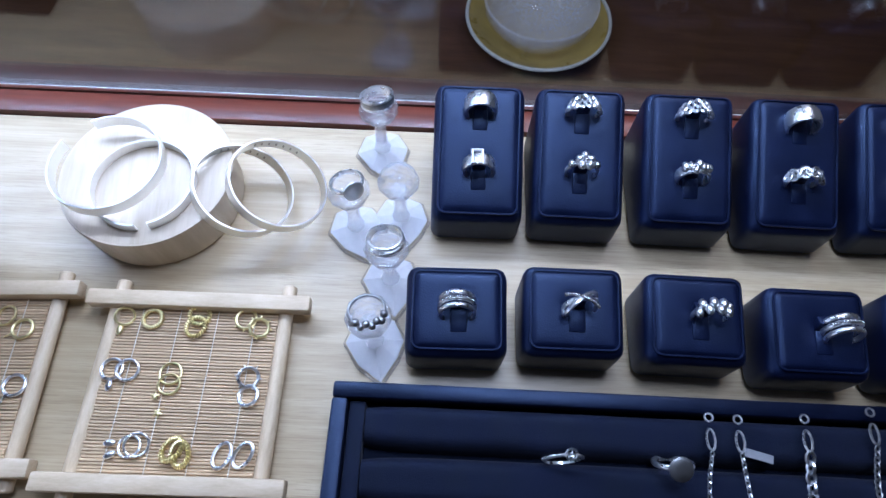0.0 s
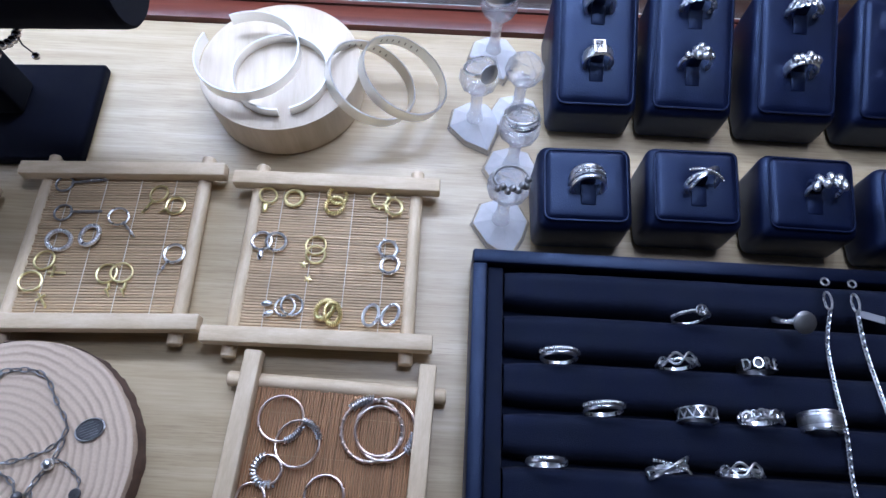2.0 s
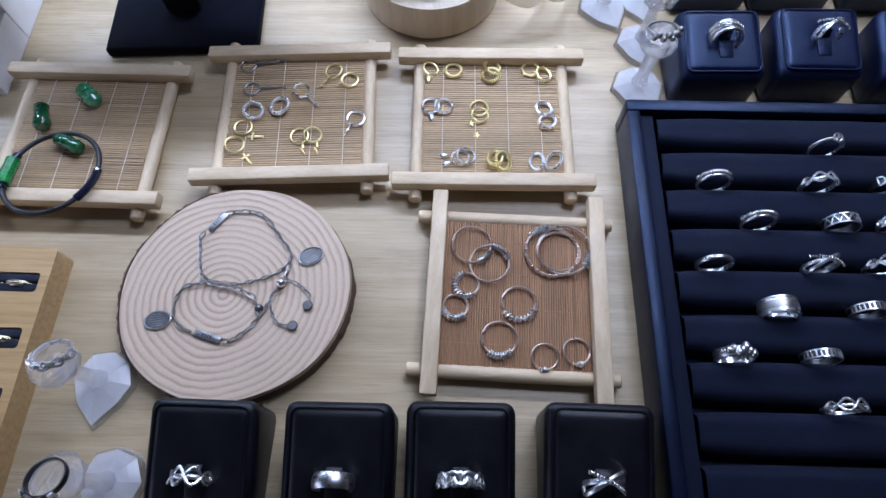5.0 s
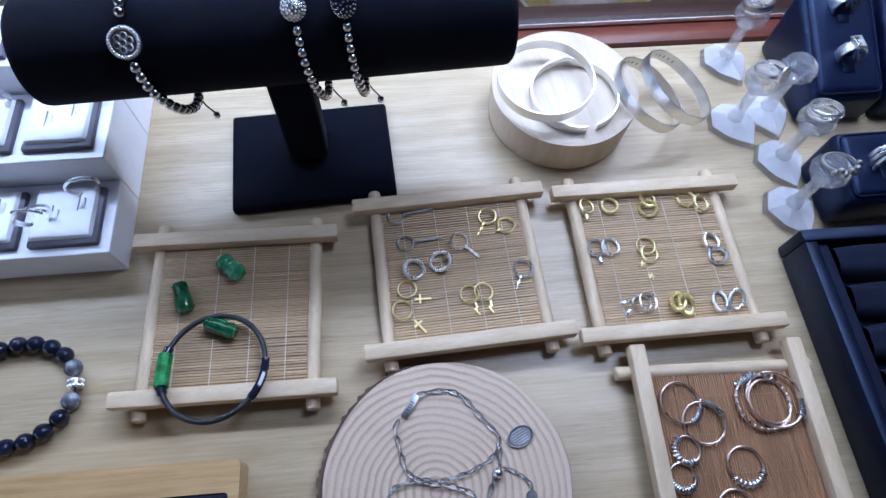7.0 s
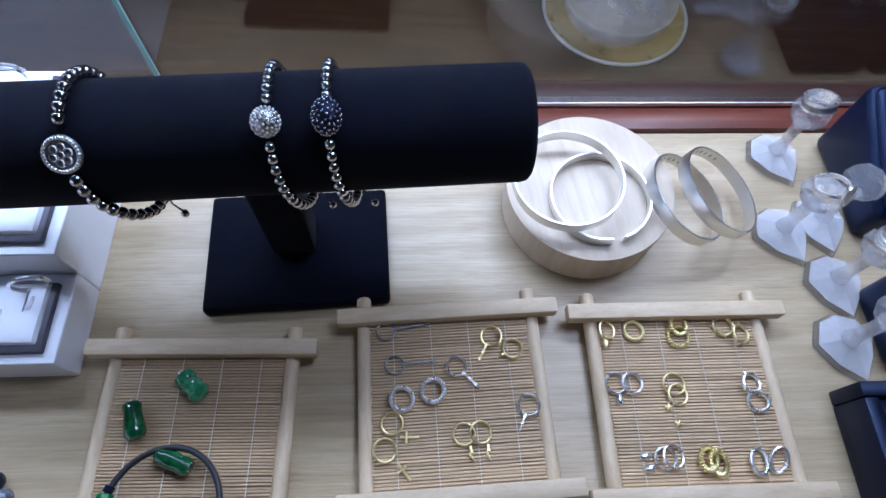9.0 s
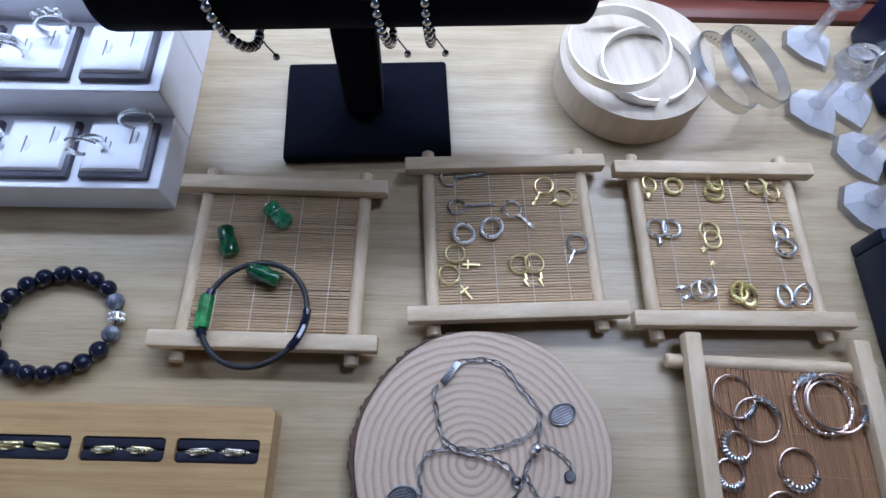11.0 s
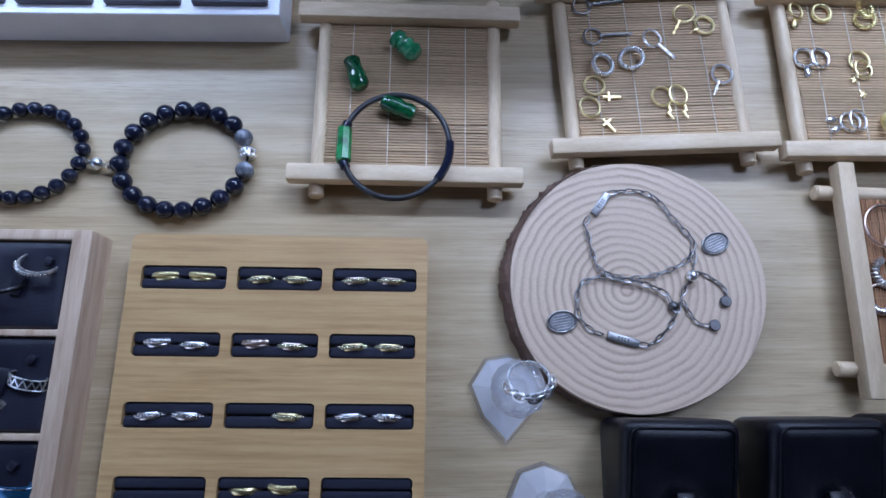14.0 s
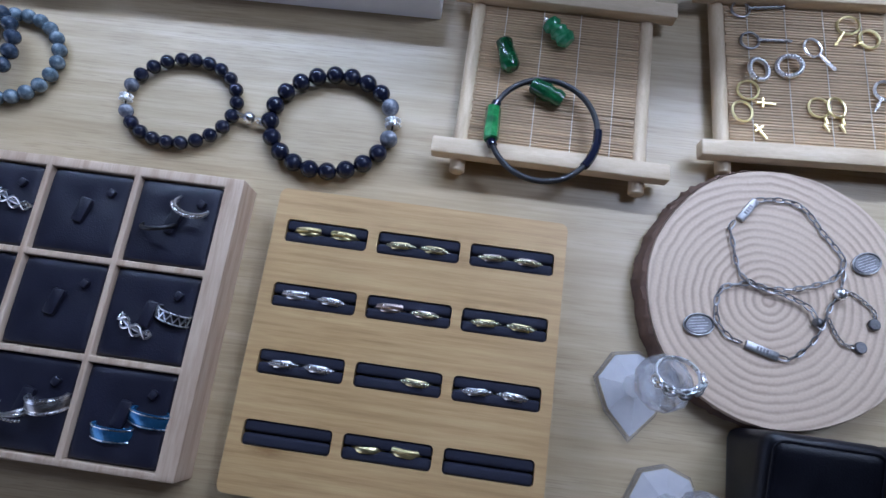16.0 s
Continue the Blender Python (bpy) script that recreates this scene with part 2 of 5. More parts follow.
M["jade"] = stone("green_jade", (0.004, 0.06, 0.018), (0.012, 0.17, 0.035), (0.05, 0.34, 0.09), 160.0)
M["jade_dark"] = stone("dark_green_jade", (0.003, 0.022, 0.010), (0.008, 0.07, 0.022), (0.02, 0.15, 0.05), 160.0)
M["jade_pale"] = stone("mottled_green_jade", (0.015, 0.12, 0.04), (0.04, 0.24, 0.10), (0.16, 0.42, 0.24), 160.0)
M["grey_bead"] = stone("grey_cloudy_quartz", (0.035, 0.04, 0.055), (0.13, 0.14, 0.165), (0.40, 0.41, 0.44), 150.0, 0.05)
M["jasper"] = stone("blue_grey_jasper", (0.035, 0.05, 0.065), (0.10, 0.14, 0.17), (0.30, 0.36, 0.40), 180.0, 0.14)
M["jasper_dark"] = stone("dark_blue_jasper", (0.012, 0.018, 0.03), (0.03, 0.045, 0.07), (0.10, 0.13, 0.17), 180.0, 0.14)


def mat_sticks(name, colour):
    n = Nodes(name)
    g = n.add("ShaderNodeNewGeometry")
    f = n.noise(n.coords((20, 20, 20)), 12.0, 3.0)
    a = n.ramp(g.outputs["Random Per Island"], [(0.0, tuple(0.80 * c for c in colour)), (0.5, colour), (1.0, tuple(min(1, 1.14 * c) for c in colour))])
    return n.set(n.mix(0.25, a, n.ramp(f, [(0.3, tuple(0.6 * c for c in colour)), (0.7, colour)])), 0.6)


M["mat_pale"] = mat_sticks("pale_bamboo_sticks", (0.60, 0.43, 0.245))
M["mat_brown"] = mat_sticks("brown_bamboo_sticks", (0.36, 0.185, 0.08))
M["mat_tan"] = mat_sticks("tan_bamboo_sticks", (0.53, 0.37, 0.205))


def ring_wood():
    n = Nodes("pine_slice_rings")
    c = n.add("ShaderNodeTexCoord")
    v = c.outputs["Object"]
    wob = n.noise(v, 22.0, 3.0)
    s = n.add("ShaderNodeSeparateXYZ")
    n.link(v, s.inputs[0])
    ln = n.add("ShaderNodeVectorMath")
    ln.operation = "LENGTH"
    cx = n.add("ShaderNodeCombineXYZ")
    n.link(s.outputs[0], cx.inputs[0])
    n.link(s.outputs[1], cx.inputs[1])
    off = n.add("ShaderNodeVectorMath")
    off.operation = "ADD"
    n.link(cx.outputs[0], off.inputs[0])
    off.inputs[1].default_value = (0.0062, 0.004, 0)
    n.link(off.outputs[0], ln.inputs[0])
    ma = n.add("ShaderNodeMath")
    ma.operation = "MULTIPLY_ADD"
    n.link(wob, ma.inputs[0])
    ma.inputs[1].default_value = 0.0075
    n.link(ln.outputs["Value"], ma.inputs[2])
    freq = n.add("ShaderNodeMath")
    freq.operation = "MULTIPLY"
    ragged = n.add("ShaderNodeMath")
    ragged.operation = "MULTIPLY_ADD"
    n.link(n.noise(v, 130.0, 5.0, 0.7), ragged.inputs[0])
    ragged.inputs[1].default_value = 0.0016
    n.link(ma.outputs[0], ragged.inputs[2])
    n.link(ragged.outputs[0], freq.inputs[0])
    freq.inputs[1].default_value = 1.0 / 0.0043
    fr = n.add("ShaderNodeMath")
    fr.operation = "FRACT"
    n.link(freq.outputs[0], fr.inputs[0])
    ringc = n.ramp(fr.outputs[0], [(0.0, (0.64, 0.495, 0.355)), (0.40, (0.575, 0.425, 0.295)), (0.72, (0.25, 0.155, 0.10)), (0.84, (0.40, 0.28, 0.19)), (1.0, (0.62, 0.475, 0.335))])
    heart = n.ramp(ln.outputs["Value"], [(0.0, (0.30, 0.15, 0.09)), (0.004, (0.58, 0.45, 0.31)), (1.0, (0.58, 0.45, 0.31))])
    col = n.mix(0.25, ringc, heart)
    worn = n.noise(v, 38.0, 3.0)
    col = n.mix(n.ramp(worn, [(0.42, (0, 0, 0)), (0.64, (0.45, 0.45, 0.45))]), col, (0.57, 0.43, 0.30))
    fine = n.noise(v, 900.0, 3.0)
    col = n.mix(0.15, col, n.ramp(fine, [(0.3, (0.35, 0.25, 0.16)), (0.7, (0.75, 0.62, 0.48))]))
    n.bump(fr.outputs[0], 0.25, 0.0003)
    return n.set(col, 0.6)


M["slice"] = ring_wood()
M["bark"] = plain("pine_bark", (0.12, 0.07, 0.046), 0.9, 0.0, 0.5, 260.0, 1.0)

# ---- mesh helpers ----


def mesh_of(bm, name):
    me = bpy.data.meshes.new(name)
    bm.normal_update()
    bm.to_mesh(me)
    bm.free()
    return me


def smooth(me, angle=40):
    me.polygons.foreach_set("use_smooth", [True] * len(me.polygons))
    me.set_sharp_from_angle(angle=radians(angle))
    return me


def part(name, bm, material, parent=None, label="", m=None):
    me = smooth(mesh_of(bm, name))
    me.materials.append(M[material])
    ob = new(name, me)
    if parent is not None:
        ob.parent = parent
    if m is not None:
        ob.matrix_basis = m
    return tagged(ob, label)


def thing(name, m, label, category, group="", kind=""):
    ob = new(name)
    ob.empty_display_size = 0.01
    ob.matrix_basis = m
    return tagged(ob, label, category, group, kind)


def box(x0, x1, y0, y1, z0, z1, bevel=0.0, seg=2, bm=None):
    own = bmesh.new()
    bmesh.ops.create_cube(own, size=1)
    bmesh.ops.transform(own, matrix=Matrix.Translation(((x0 + x1) / 2, (y0 + y1) / 2, (z0 + z1) / 2)) @ Matrix.Diagonal((x1 - x0, y1 - y0, z1 - z0, 1)), verts=own.verts)
    if bevel:
        bmesh.ops.bevel(own, geom=list(own.edges), offset=bevel, segments=seg, profile=0.5, affect="EDGES")
    return join(bm, own)


def join(bm, own):
    if bm is None:
        return own
    me = bpy.data.meshes.new("tmp")
    own.to_mesh(me)
    own.free()
    bm.from_mesh(me)
    bpy.data.meshes.remove(me)
    return bm


def moved(bm, m):
    bmesh.ops.transform(bm, matrix=m, verts=bm.verts)
    return bm


def grid_surface(rows, closed_u=False, closed_v=False, bm=None):
    """A skin over rows of points; u runs along a row, v from row to row."""
    bm = bm or bmesh.new()
    vs = [[bm.verts.new(p) for p in r] for r in rows]
    nv, nu = len(vs), len(vs[0])
    for i in range(nv if closed_v else nv - 1):
        for j in range(nu if closed_u else nu - 1):
            a, b = vs[i], vs[(i + 1) % nv]
            bm.faces.new((a[j], a[(j + 1) % nu], b[(j + 1) % nu], b[j]))
    return bm, vs


def sweep(points, radius, sides=8, closed=False, bm=None, flat=1.0, up=None):
    """A round or flattened rod along a line of points. radius may be a list."""
    pts = [Vector(p) for p in points]
    n = len(pts)
    rows = []
    ref = Vector(up) if up else Vector((0, 0, 1))
    for i, p in enumerate(pts):
        a = pts[i - 1] if (i or closed) else p
        b = pts[(i + 1) % n] if (i < n - 1 or closed) else p
        d = (b - a).normalized()
        side = d.cross(ref)
        if side.length < 1e-4:
            side = d.cross(Vector((1, 0, 0)))
        side.normalize()
        upv = side.cross(d).normalized()
        r = radius[i] if isinstance(radius, (list, tuple)) else radius
        rows.append([p + side * (r * math.cos(2 * math.pi * k / sides)) + upv * (r * flat * math.sin(2 * math.pi * k / sides)) for k in range(sides)])
    own, vs = grid_surface(rows, True, closed)
    if not closed:
        own.faces.new(vs[0])
        own.faces.new(list(reversed(vs[-1])))
    bmesh.ops.recalc_face_normals(own, faces=own.faces)
    return join(bm, own)


def lathe(profile, sides=32, bm=None, m=None):
    """profile: (radius, z) from bottom to top; closed with caps where radius is above 0."""
    rows = [[(max(r, 1e-5) * math.cos(2 * math.pi * k / sides), max(r, 1e-5) * math.sin(2 * math.pi * k / sides), z) for k in range(sides)] for r, z in profile]
    own, vs = grid_surface(rows, True, False)
    own.faces.new(list(reversed(vs[0])))
    own.faces.new(vs[-1])
    bmesh.ops.recalc_face_normals(own, faces=own.faces)
    if m is not None:
        moved(own, m)
    return join(bm, own)


def loop_points(r, n=28, ry=None, a0=0.0, a1=360.0, z=0.0, c=(0, 0)):
    ry = r if ry is None else ry
    full = abs(a1 - a0) >= 360
    k = n if full else n + 1
    return [(c[0] + r * math.cos(radians(a0 + (a1 - a0) * i / n)), c[1] + ry * math.sin(radians(a0 + (a1 - a0) * i / n)), z) for i in range(k)]


def ball(r, at=(0, 0, 0), u=14, v=10, bm=None, scale=(1, 1, 1)):
    own = bmesh.new()
    bmesh.ops.create_uvsphere(own, u_segments=u, v_segments=v, radius=r)
    moved(own, Matrix.Translation(at) @ Matrix.Diagonal((*scale, 1)))
    return join(bm, own)


def band(r, width, thick, n=40, a0=0.0, a1=360.0, bm=None, dome=0.0):
    """A ring with a flat or domed outside; its axis is z, from 0 to width."""
    full = abs(a1 - a0) >= 360
    rows = []
    k = n if full else n + 1
    for i in range(k):
        a = radians(a0 + (a1 - a0) * i / n)
        prof = [(r - thick, 0), (r - 0.15 * thick, 0), (r + dome * 0.7, width * 0.2), (r + dome, width * 0.5), (r + dome * 0.7, width * 0.8), (r - 0.15 * thick, width), (r - thick, width)]
        rows.append([(q * math.cos(a), q * math.sin(a), z) for q, z in prof])
    own, vs = grid_surface(rows, True, full)
    if not full:
        own.faces.new(vs[0])
        own.faces.new(list(reversed(vs[-1])))
    bmesh.ops.recalc_face_normals(own, faces=own.faces)
    return join(bm, own)


# ---- structure ----
BACK = pose(0, 0.3235, 0, 0, 0, 2.2)      # the counter's back edge; y runs away from the camera
table = part("counter_top", box(-1.25, 1.25, -0.62, 0.0, -0.03, 0.0, 0.001, 1), "table", None, m=BACK)
tagged(table, "pale oak laminate counter top with fine straight grain", "counter", kind="structure")
trim = part("trim", box(-1.25, 1.25, 0.0005, 0.0195, -0.03, 0.004, 0.001, 2), "trim", None, m=BACK)
tagged(trim, "dark red mahogany trim strip along the counter's back edge", "trim", kind="structure")
trim2 = part("trim", box(-1.25, 1.25, 0.0275, 0.050, -0.06, 0.002, 0.001, 2), "ledge", None, m=BACK)
tagged(trim2, "dark walnut ledge strip behind the cabinet glass", "trim", kind="structure")
front = part("counter_front", box(-1.25, 1.25, -0.60, -0.58, -0.84, -0.031, 0.001, 1), "brown", None, m=BACK)
tagged(front, "dark walnut front panel of the counter", "panel", kind="structure")
for k, (x0, x1) in enumerate(((-1.25, -0.4042), (-0.4002, 1.25))):
    g = part("window_%d" % (k + 1), box(x0, x1, 0.0215, 0.0255, -0.03, 0.40, 0.0004, 1), "glass", None, m=BACK)
    g.visible_shadow = False
    tagged(g, "clear upright glass pane standing along the counter's back", "glass pane", kind="structure")
    part("pane_edge", box(x0, x1, 0.0213, 0.0257, 0.4002, 0.401, 0, 1), "glass_edge", g, "pale green polished glass edge")
part("pane_edge", box(-0.4038, -0.4006, 0.0211, 0.0259, -0.02, 0.40, 0, 1), "glass_edge", bpy.data.objects["window_2"], "pale green polished glass edge")
part("pane_channel", box(-0.395, 1.25, 0.0202, 0.0214, 0.0045, 0.0080, 0.0003, 1), "brushed", bpy.data.objects["window_2"], "thin bright metal channel")

fl = part("floor", box(-3, 3, -3, 3.2, -0.90, -0.84), "brown")
tagged(fl, "dark brown polished wooden floor", "floor", kind="structure")
for nm, b in (("wall_north", (-3, 3, 3.0, 3.1, -0.84, 1.9)), ("wall_south", (-2, 3, -3.1, -3.0, -0.84, 1.9)), ("wall_east", (2.9, 3.0, -3, 3, -0.84, 1.9))):
    tagged(part(nm, box(*b), "wall"), "plain taupe painted wall", "wall", kind="structure")
# west wall, out of view, with an opening added behind the front fill
wb = box(-2.1, -2.0, -3, -2.2, -0.84, 1.9)
box(-2.1, -2.0, -0.2, 3, -0.84, 1.9, bm=wb)
box(-2.1, -2.0, -2.2, -0.2, -0.84, 0.1, bm=wb)
box(-2.1, -2.0, -2.2, -0.2, 1.4, 1.9, bm=wb)
tagged(part("wall_west", wb, "wall"), "plain taupe wall with an added opening", "wall", kind="structure")
tagged(part("ceiling", box(-3, 3, -3.1, 3.1, 1.9, 2.0), "plaster"), "plain grey plaster ceiling", "ceiling", kind="structure")

# ---- trays of pine sticks with bamboo mats ----


TOP = 0.0168


def stick_tray(name, m, w, d, label, sticks, mat, pitch, turned=False, rod_in=0.009, bar_w=0.0095):
    """Two flat bars across x lie on two round rods along y; a bamboo mat lies between. w, d: length of bars and spread of bars."""
    t = thing(name, m, label, "tray", "pine stick trays")
    for sy in (-1, 1):
        y = sy * d / 2
        part("bar", box(-w / 2, w / 2, y - bar_w / 2, y + bar_w / 2, 0.0080, TOP, 0.0012, 2), sticks[0], t)
    for sx in (-1, 1):
        x = sx * (w / 2 - rod_in - 0.006)
        part("rod", sweep([(x, -d / 2 - 0.0112, 0.0064), (x, -d / 2 - 0.0105, 0.0064), (x, d / 2 + 0.0128, 0.0064), (x, d / 2 + 0.0135, 0.0064)], [0.0034, 0.0042, 0.0042, 0.0034], 16), sticks[1], t)
    inner_w, inner_d = w / 2 - rod_in - 0.0095, d / 2 - bar_w / 2 + 0.001
    bm = bmesh.new()
    rnd = random.Random(name + str(w))
    along = 2 * (inner_w if turned else inner_d)
    half = inner_d if turned else inner_w
    n = int(along / pitch)
    for k in range(n):
        c = -along / 2 + (k + 0.5) * along / n
        r = pitch * rnd.uniform(0.43, 0.49)
        e0, e1 = -half + rnd.uniform(-0.0004, 0.0006), half + rnd.uniform(-0.0006, 0.0004)
        z = 0.0085 + rnd.uniform(-0.0002, 0.0002)
        if turned:
            q = [(c, e0, z), (c, e1, z)]
        else:
            q = [(e0, c, z), (e1, c + rnd.uniform(-0.0002, 0.0002), z)]
        sweep(q, r, 6, bm=bm)
    mt = part("mat", bm, mat, t, "woven mat of thin bamboo sticks")
    tagged(mt, kind="stuff")
    for k in range(4):
        f = -half + 2 * half * (k + 0.6) / 4.2
        line = []
        for j in range(int(n) + 1):
            c = -along / 2 + j * along / n
            z = 0.0085 + pitch * 0.50
            line.append((c, f, z) if turned else (f, c, z))
        part("thread", sweep(line, 0.00020 if mat == "mat_brown" else 0.00032, 5), "thread_brown" if mat == "mat_brown" else "thread", t)
    return t


def tray_pose(tl, tr, bl, br):
    """The pose and size of a tray from the far upper corners of its two bars, in millimetres."""
    a, b, c, e = (Vector((*p, 0)) / 1000 for p in (tl, tr, bl, br))
    along = (b - a + e - c).normalized()
    mid = (a + b + c + e) / 4 - Vector((-along.y, along.x, 0)) * BAR / 2
    w = ((b - a).length + (e - c).length) / 2
    d = ((a - c).length + (b - e).length) / 2
    return pose(mid.x, mid.y, 0, 0, 0, math.degrees(math.atan2(along.y, along.x))), w, d


BAR = 0.0095
tp, tw, td = tray_pose((-410, 156), (-281, 158), (-408.5, 55.5), (-282, 59))
tray_a = stick_tray("stick_tray", tp, tw, td, "pine stick tray with a tan bamboo mat holding green jade", ("tray", "tray_y"), "mat_tan", 0.00165)
tp, tw, td = tray_pose((-273.5, 175.5), (-145.5, 187), (-265.5, 77), (-137.5, 86.5))
tray_b = stick_tray("stick_tray", tp, tw, td, "pine stick tray with pale bamboo mat and mixed earrings", ("tray", "tray_y"), "mat_pale", 0.00175)
tp, tw, td = tray_pose((-140.5, 181.5), (-9.5, 188), (-134, 81.5), (-5.5, 86))
tray_c = stick_tray("stick_tray", tp, tw, td, "pine stick tray with pale bamboo mat and rows of hoop earrings", ("tray", "tray_y"), "mat_pale", 0.00175)
# the fourth tray is turned a quarter, its bars run away from the camera
tray_d = stick_tray("stick_tray", pose(-0.0545, 0.006, 0, 0, 0, 90.0), 0.127, 0.0965, "pine stick tray with a brown bamboo mat of large hoops", ("tray", "tray_y"), "mat_brown", 0.0014)

# ---- turned wooden riser and tree slice ----
riser = thing("wooden_riser", pose(-0.1215, 0.2565, 0, 0, 0, 10), "thick round pale wooden riser block under silver bangles", "riser")
part("block", lathe([(0.0500, 0), (0.0518, 0.0015), (0.0528, 0.0285), (0.0525, 0.0300), (0.0515, 0.0303)], 72), "disc", riser)
part("top_face", lathe([(0.0514, 0.03031), (0.0514, 0.0304), (0.0510, 0.0306)], 72), "disc", riser, "smooth sanded top face")


def slice_radius(a):
    return 0.0672 * (1 + 0.012 * math.sin(2 * a + 0.6) + 0.008 * math.sin(3 * a + 2.0) + 0.004 * math.sin(7 * a))


tree = thing("tree_slice", pose(-0.2205, -0.002, 0), "round pine tree slice with growth rings and dark bark rim", "wood slice")
rows = []
for f, z in ((1.0, 0.0), (1.0, 0.0125), (0.992, 0.0134), (0.9, 0.0136), (0.6, 0.0136), (0.3, 0.0136), (0.02, 0.0136)):
    rows.append([(f * slice_radius(a) * math.cos(a), f * slice_radius(a) * math.sin(a), z) for a in (2 * math.pi * k / 96 for k in range(96))])
bm, vs = grid_surface(rows, True)
bm.faces.new(vs[-1])
bm.faces.new(list(reversed(vs[0])))
bmesh.ops.recalc_face_normals(bm, faces=bm.faces)
part("wood_face", bm, "slice", tree)
rows = []
for k in range(320):
    a = 2 * math.pi * k / 320
    ct, st = math.cos(a), math.sin(a)
    r0 = slice_radius(a) + 0.0002
    # the bark is thick on one side and worn thin on the other, flaky all along
    flake = noise.noise(Vector((ct * 9, st * 9, 0.5))) + 0.6 * noise.noise(Vector((ct * 30, st * 30, 2.5)))
    thick = max(0.0002, 0.0003 + 0.0020 * max(0.0, math.cos(a - radians(165))) ** 1.2 + 0.0007 * flake)
    ru = max(0.0002, thick * (1 + 0.8 * noise.noise(Vector((ct * 22, st * 22, 7.5)))))
    rise = 0.0046 * min(1.0, thick / 0.0014)
    rows.append([((r0 + o) * ct, (r0 + o) * st, z) for o, z in ((0, 0.0003), (thick * 1.5, 0.0004), (ru * 1.5, 0.0035), (thick * 1.1, 0.0062), (ru * 0.8, 0.0070 + rise), (0.0, 0.0086 + rise))])
bm, vs = grid_surface(rows, False, True)
bmesh.ops.recalc_face_normals(bm, faces=bm.faces)
part("bark", bm, "bark", tree, "rough dark brown bark")

# ---- navy ring boxes ----


def wedge(w, d, h0, h1, bevel, lift=0.0):
    """A box with an upright front of h0 and back of h1, its top sloping between; the front bottom edge is at y = 0."""
    bm = bmesh.new()
    q = [(-w / 2, 0, lift), (w / 2, 0, lift), (w / 2, d, lift), (-w / 2, d, lift), (-w / 2, 0, h0), (w / 2, 0, h0), (w / 2, d, h1), (-w / 2, d, h1)]
    v = [bm.verts.new(p) for p in q]
    for f in ((3, 2, 1, 0), (4, 5, 6, 7), (0, 1, 5, 4), (1, 2, 6, 5), (2, 3, 7, 6), (3, 0, 4, 7)):
        bm.faces.new([v[i] for i in f])
    bmesh.ops.bevel(bm, geom=list(bm.edges), offset=bevel, segments=4, profile=0.5, affect="EDGES")
    return bm


def cushion(w, d, h, slots, sag=0.0014):
    """A padded panel round the origin, dented along each slot."""
    nx, ny = 28, 36
    rows = []
    for j in range(ny + 1):
        v = -1 + 2 * j / ny
        row = []
        for i in range(nx + 1):
            u = -1 + 2 * i / nx
            edge = (1 - abs(u) ** 8) * (1 - abs(v) ** 8)
            z = h * min(1.0, edge ** 0.35)
            x, y = u * w / 2, v * d / 2
            for sx, sy in slots:
                g = math.exp(-(((x - sx) / 0.0075) ** 2) - ((y - sy) / 0.008) ** 2)
                z -= sag * g
            rr = 0.10
            k = 1 - rr * max(0, abs(u) - 0.8) * max(0, abs(v) - 0.8) * 25 * 0.1
            row.append((x * k, y * k, z))
        rows.append(row)
    bm, _ = grid_surface(rows)
    bmesh.ops.recalc_face_normals(bm, faces=bm.faces)
    return bm


def ring_box(m, w, d, h0, h1, slots, label, skin="navy"):
    t = thing("ring_box", m, label, "ring box", "navy ring boxes" if skin == "navy" else "black ring boxes")
    part("body", wedge(w, d, h0, h1, 0.0058), skin, t)
    tilt = math.degrees(math.atan2(h1 - h0, d))
    face = math.hypot(d, h1 - h0)
    fm = pose(0, d / 2, (h0 + h1) / 2, tilt) @ pose(0, 0, 0.0002)
    part("pad", cushion(w - 0.009, face - 0.009, 0.0016, slots), skin, t, "padded leatherette face", fm)
    hw, hd, cr = w / 2 - 0.0038, face / 2 - 0.0038, 0.0045
    loop = []
    for cx, cy, a0 in ((hw - cr, hd - cr, 0), (-hw + cr, hd - cr, 90), (-hw + cr, -hd + cr, 180), (hw - cr, -hd + cr, 270)):
        loop += [(cx + cr * math.cos(radians(a0 + k * 18)), cy + cr * math.sin(radians(a0 + k * 18)), 0.0003) for k in range(6)]
    part("piping", sweep(loop, 0.0007, 6, True), skin, t, "rounded piping", fm)
    for k, (sx, sy) in enumerate(slots):
        part("strap", box(sx - 0.0046, sx + 0.0046, sy - 0.0135, sy - 0.0005, -0.0005, 0.0021, 0.0009, 2), skin, t, "glossy ring strap", fm)
        part("slot", box(sx - 0.0058, sx + 0.0058, sy - 0.0160, sy - 0.0138, -0.0010, 0.0012, 0.0004, 1), "black_velvet", t, "dark slot", fm)
        tab = box(sx - 0.0042, sx + 0.0042, sy - 0.0012, sy + 0.0042, -0.001, 0.0072, 0.0011, 2)
        moved(tab, Matrix.Translation((sx, sy, 0)) @ Matrix.Rotation(radians(-32), 4, "X") @ Matrix.Translation((-sx, -sy, 0)))
        part("tab", tab, skin, t, "folded leatherette ring tab", fm)
    return t, fm


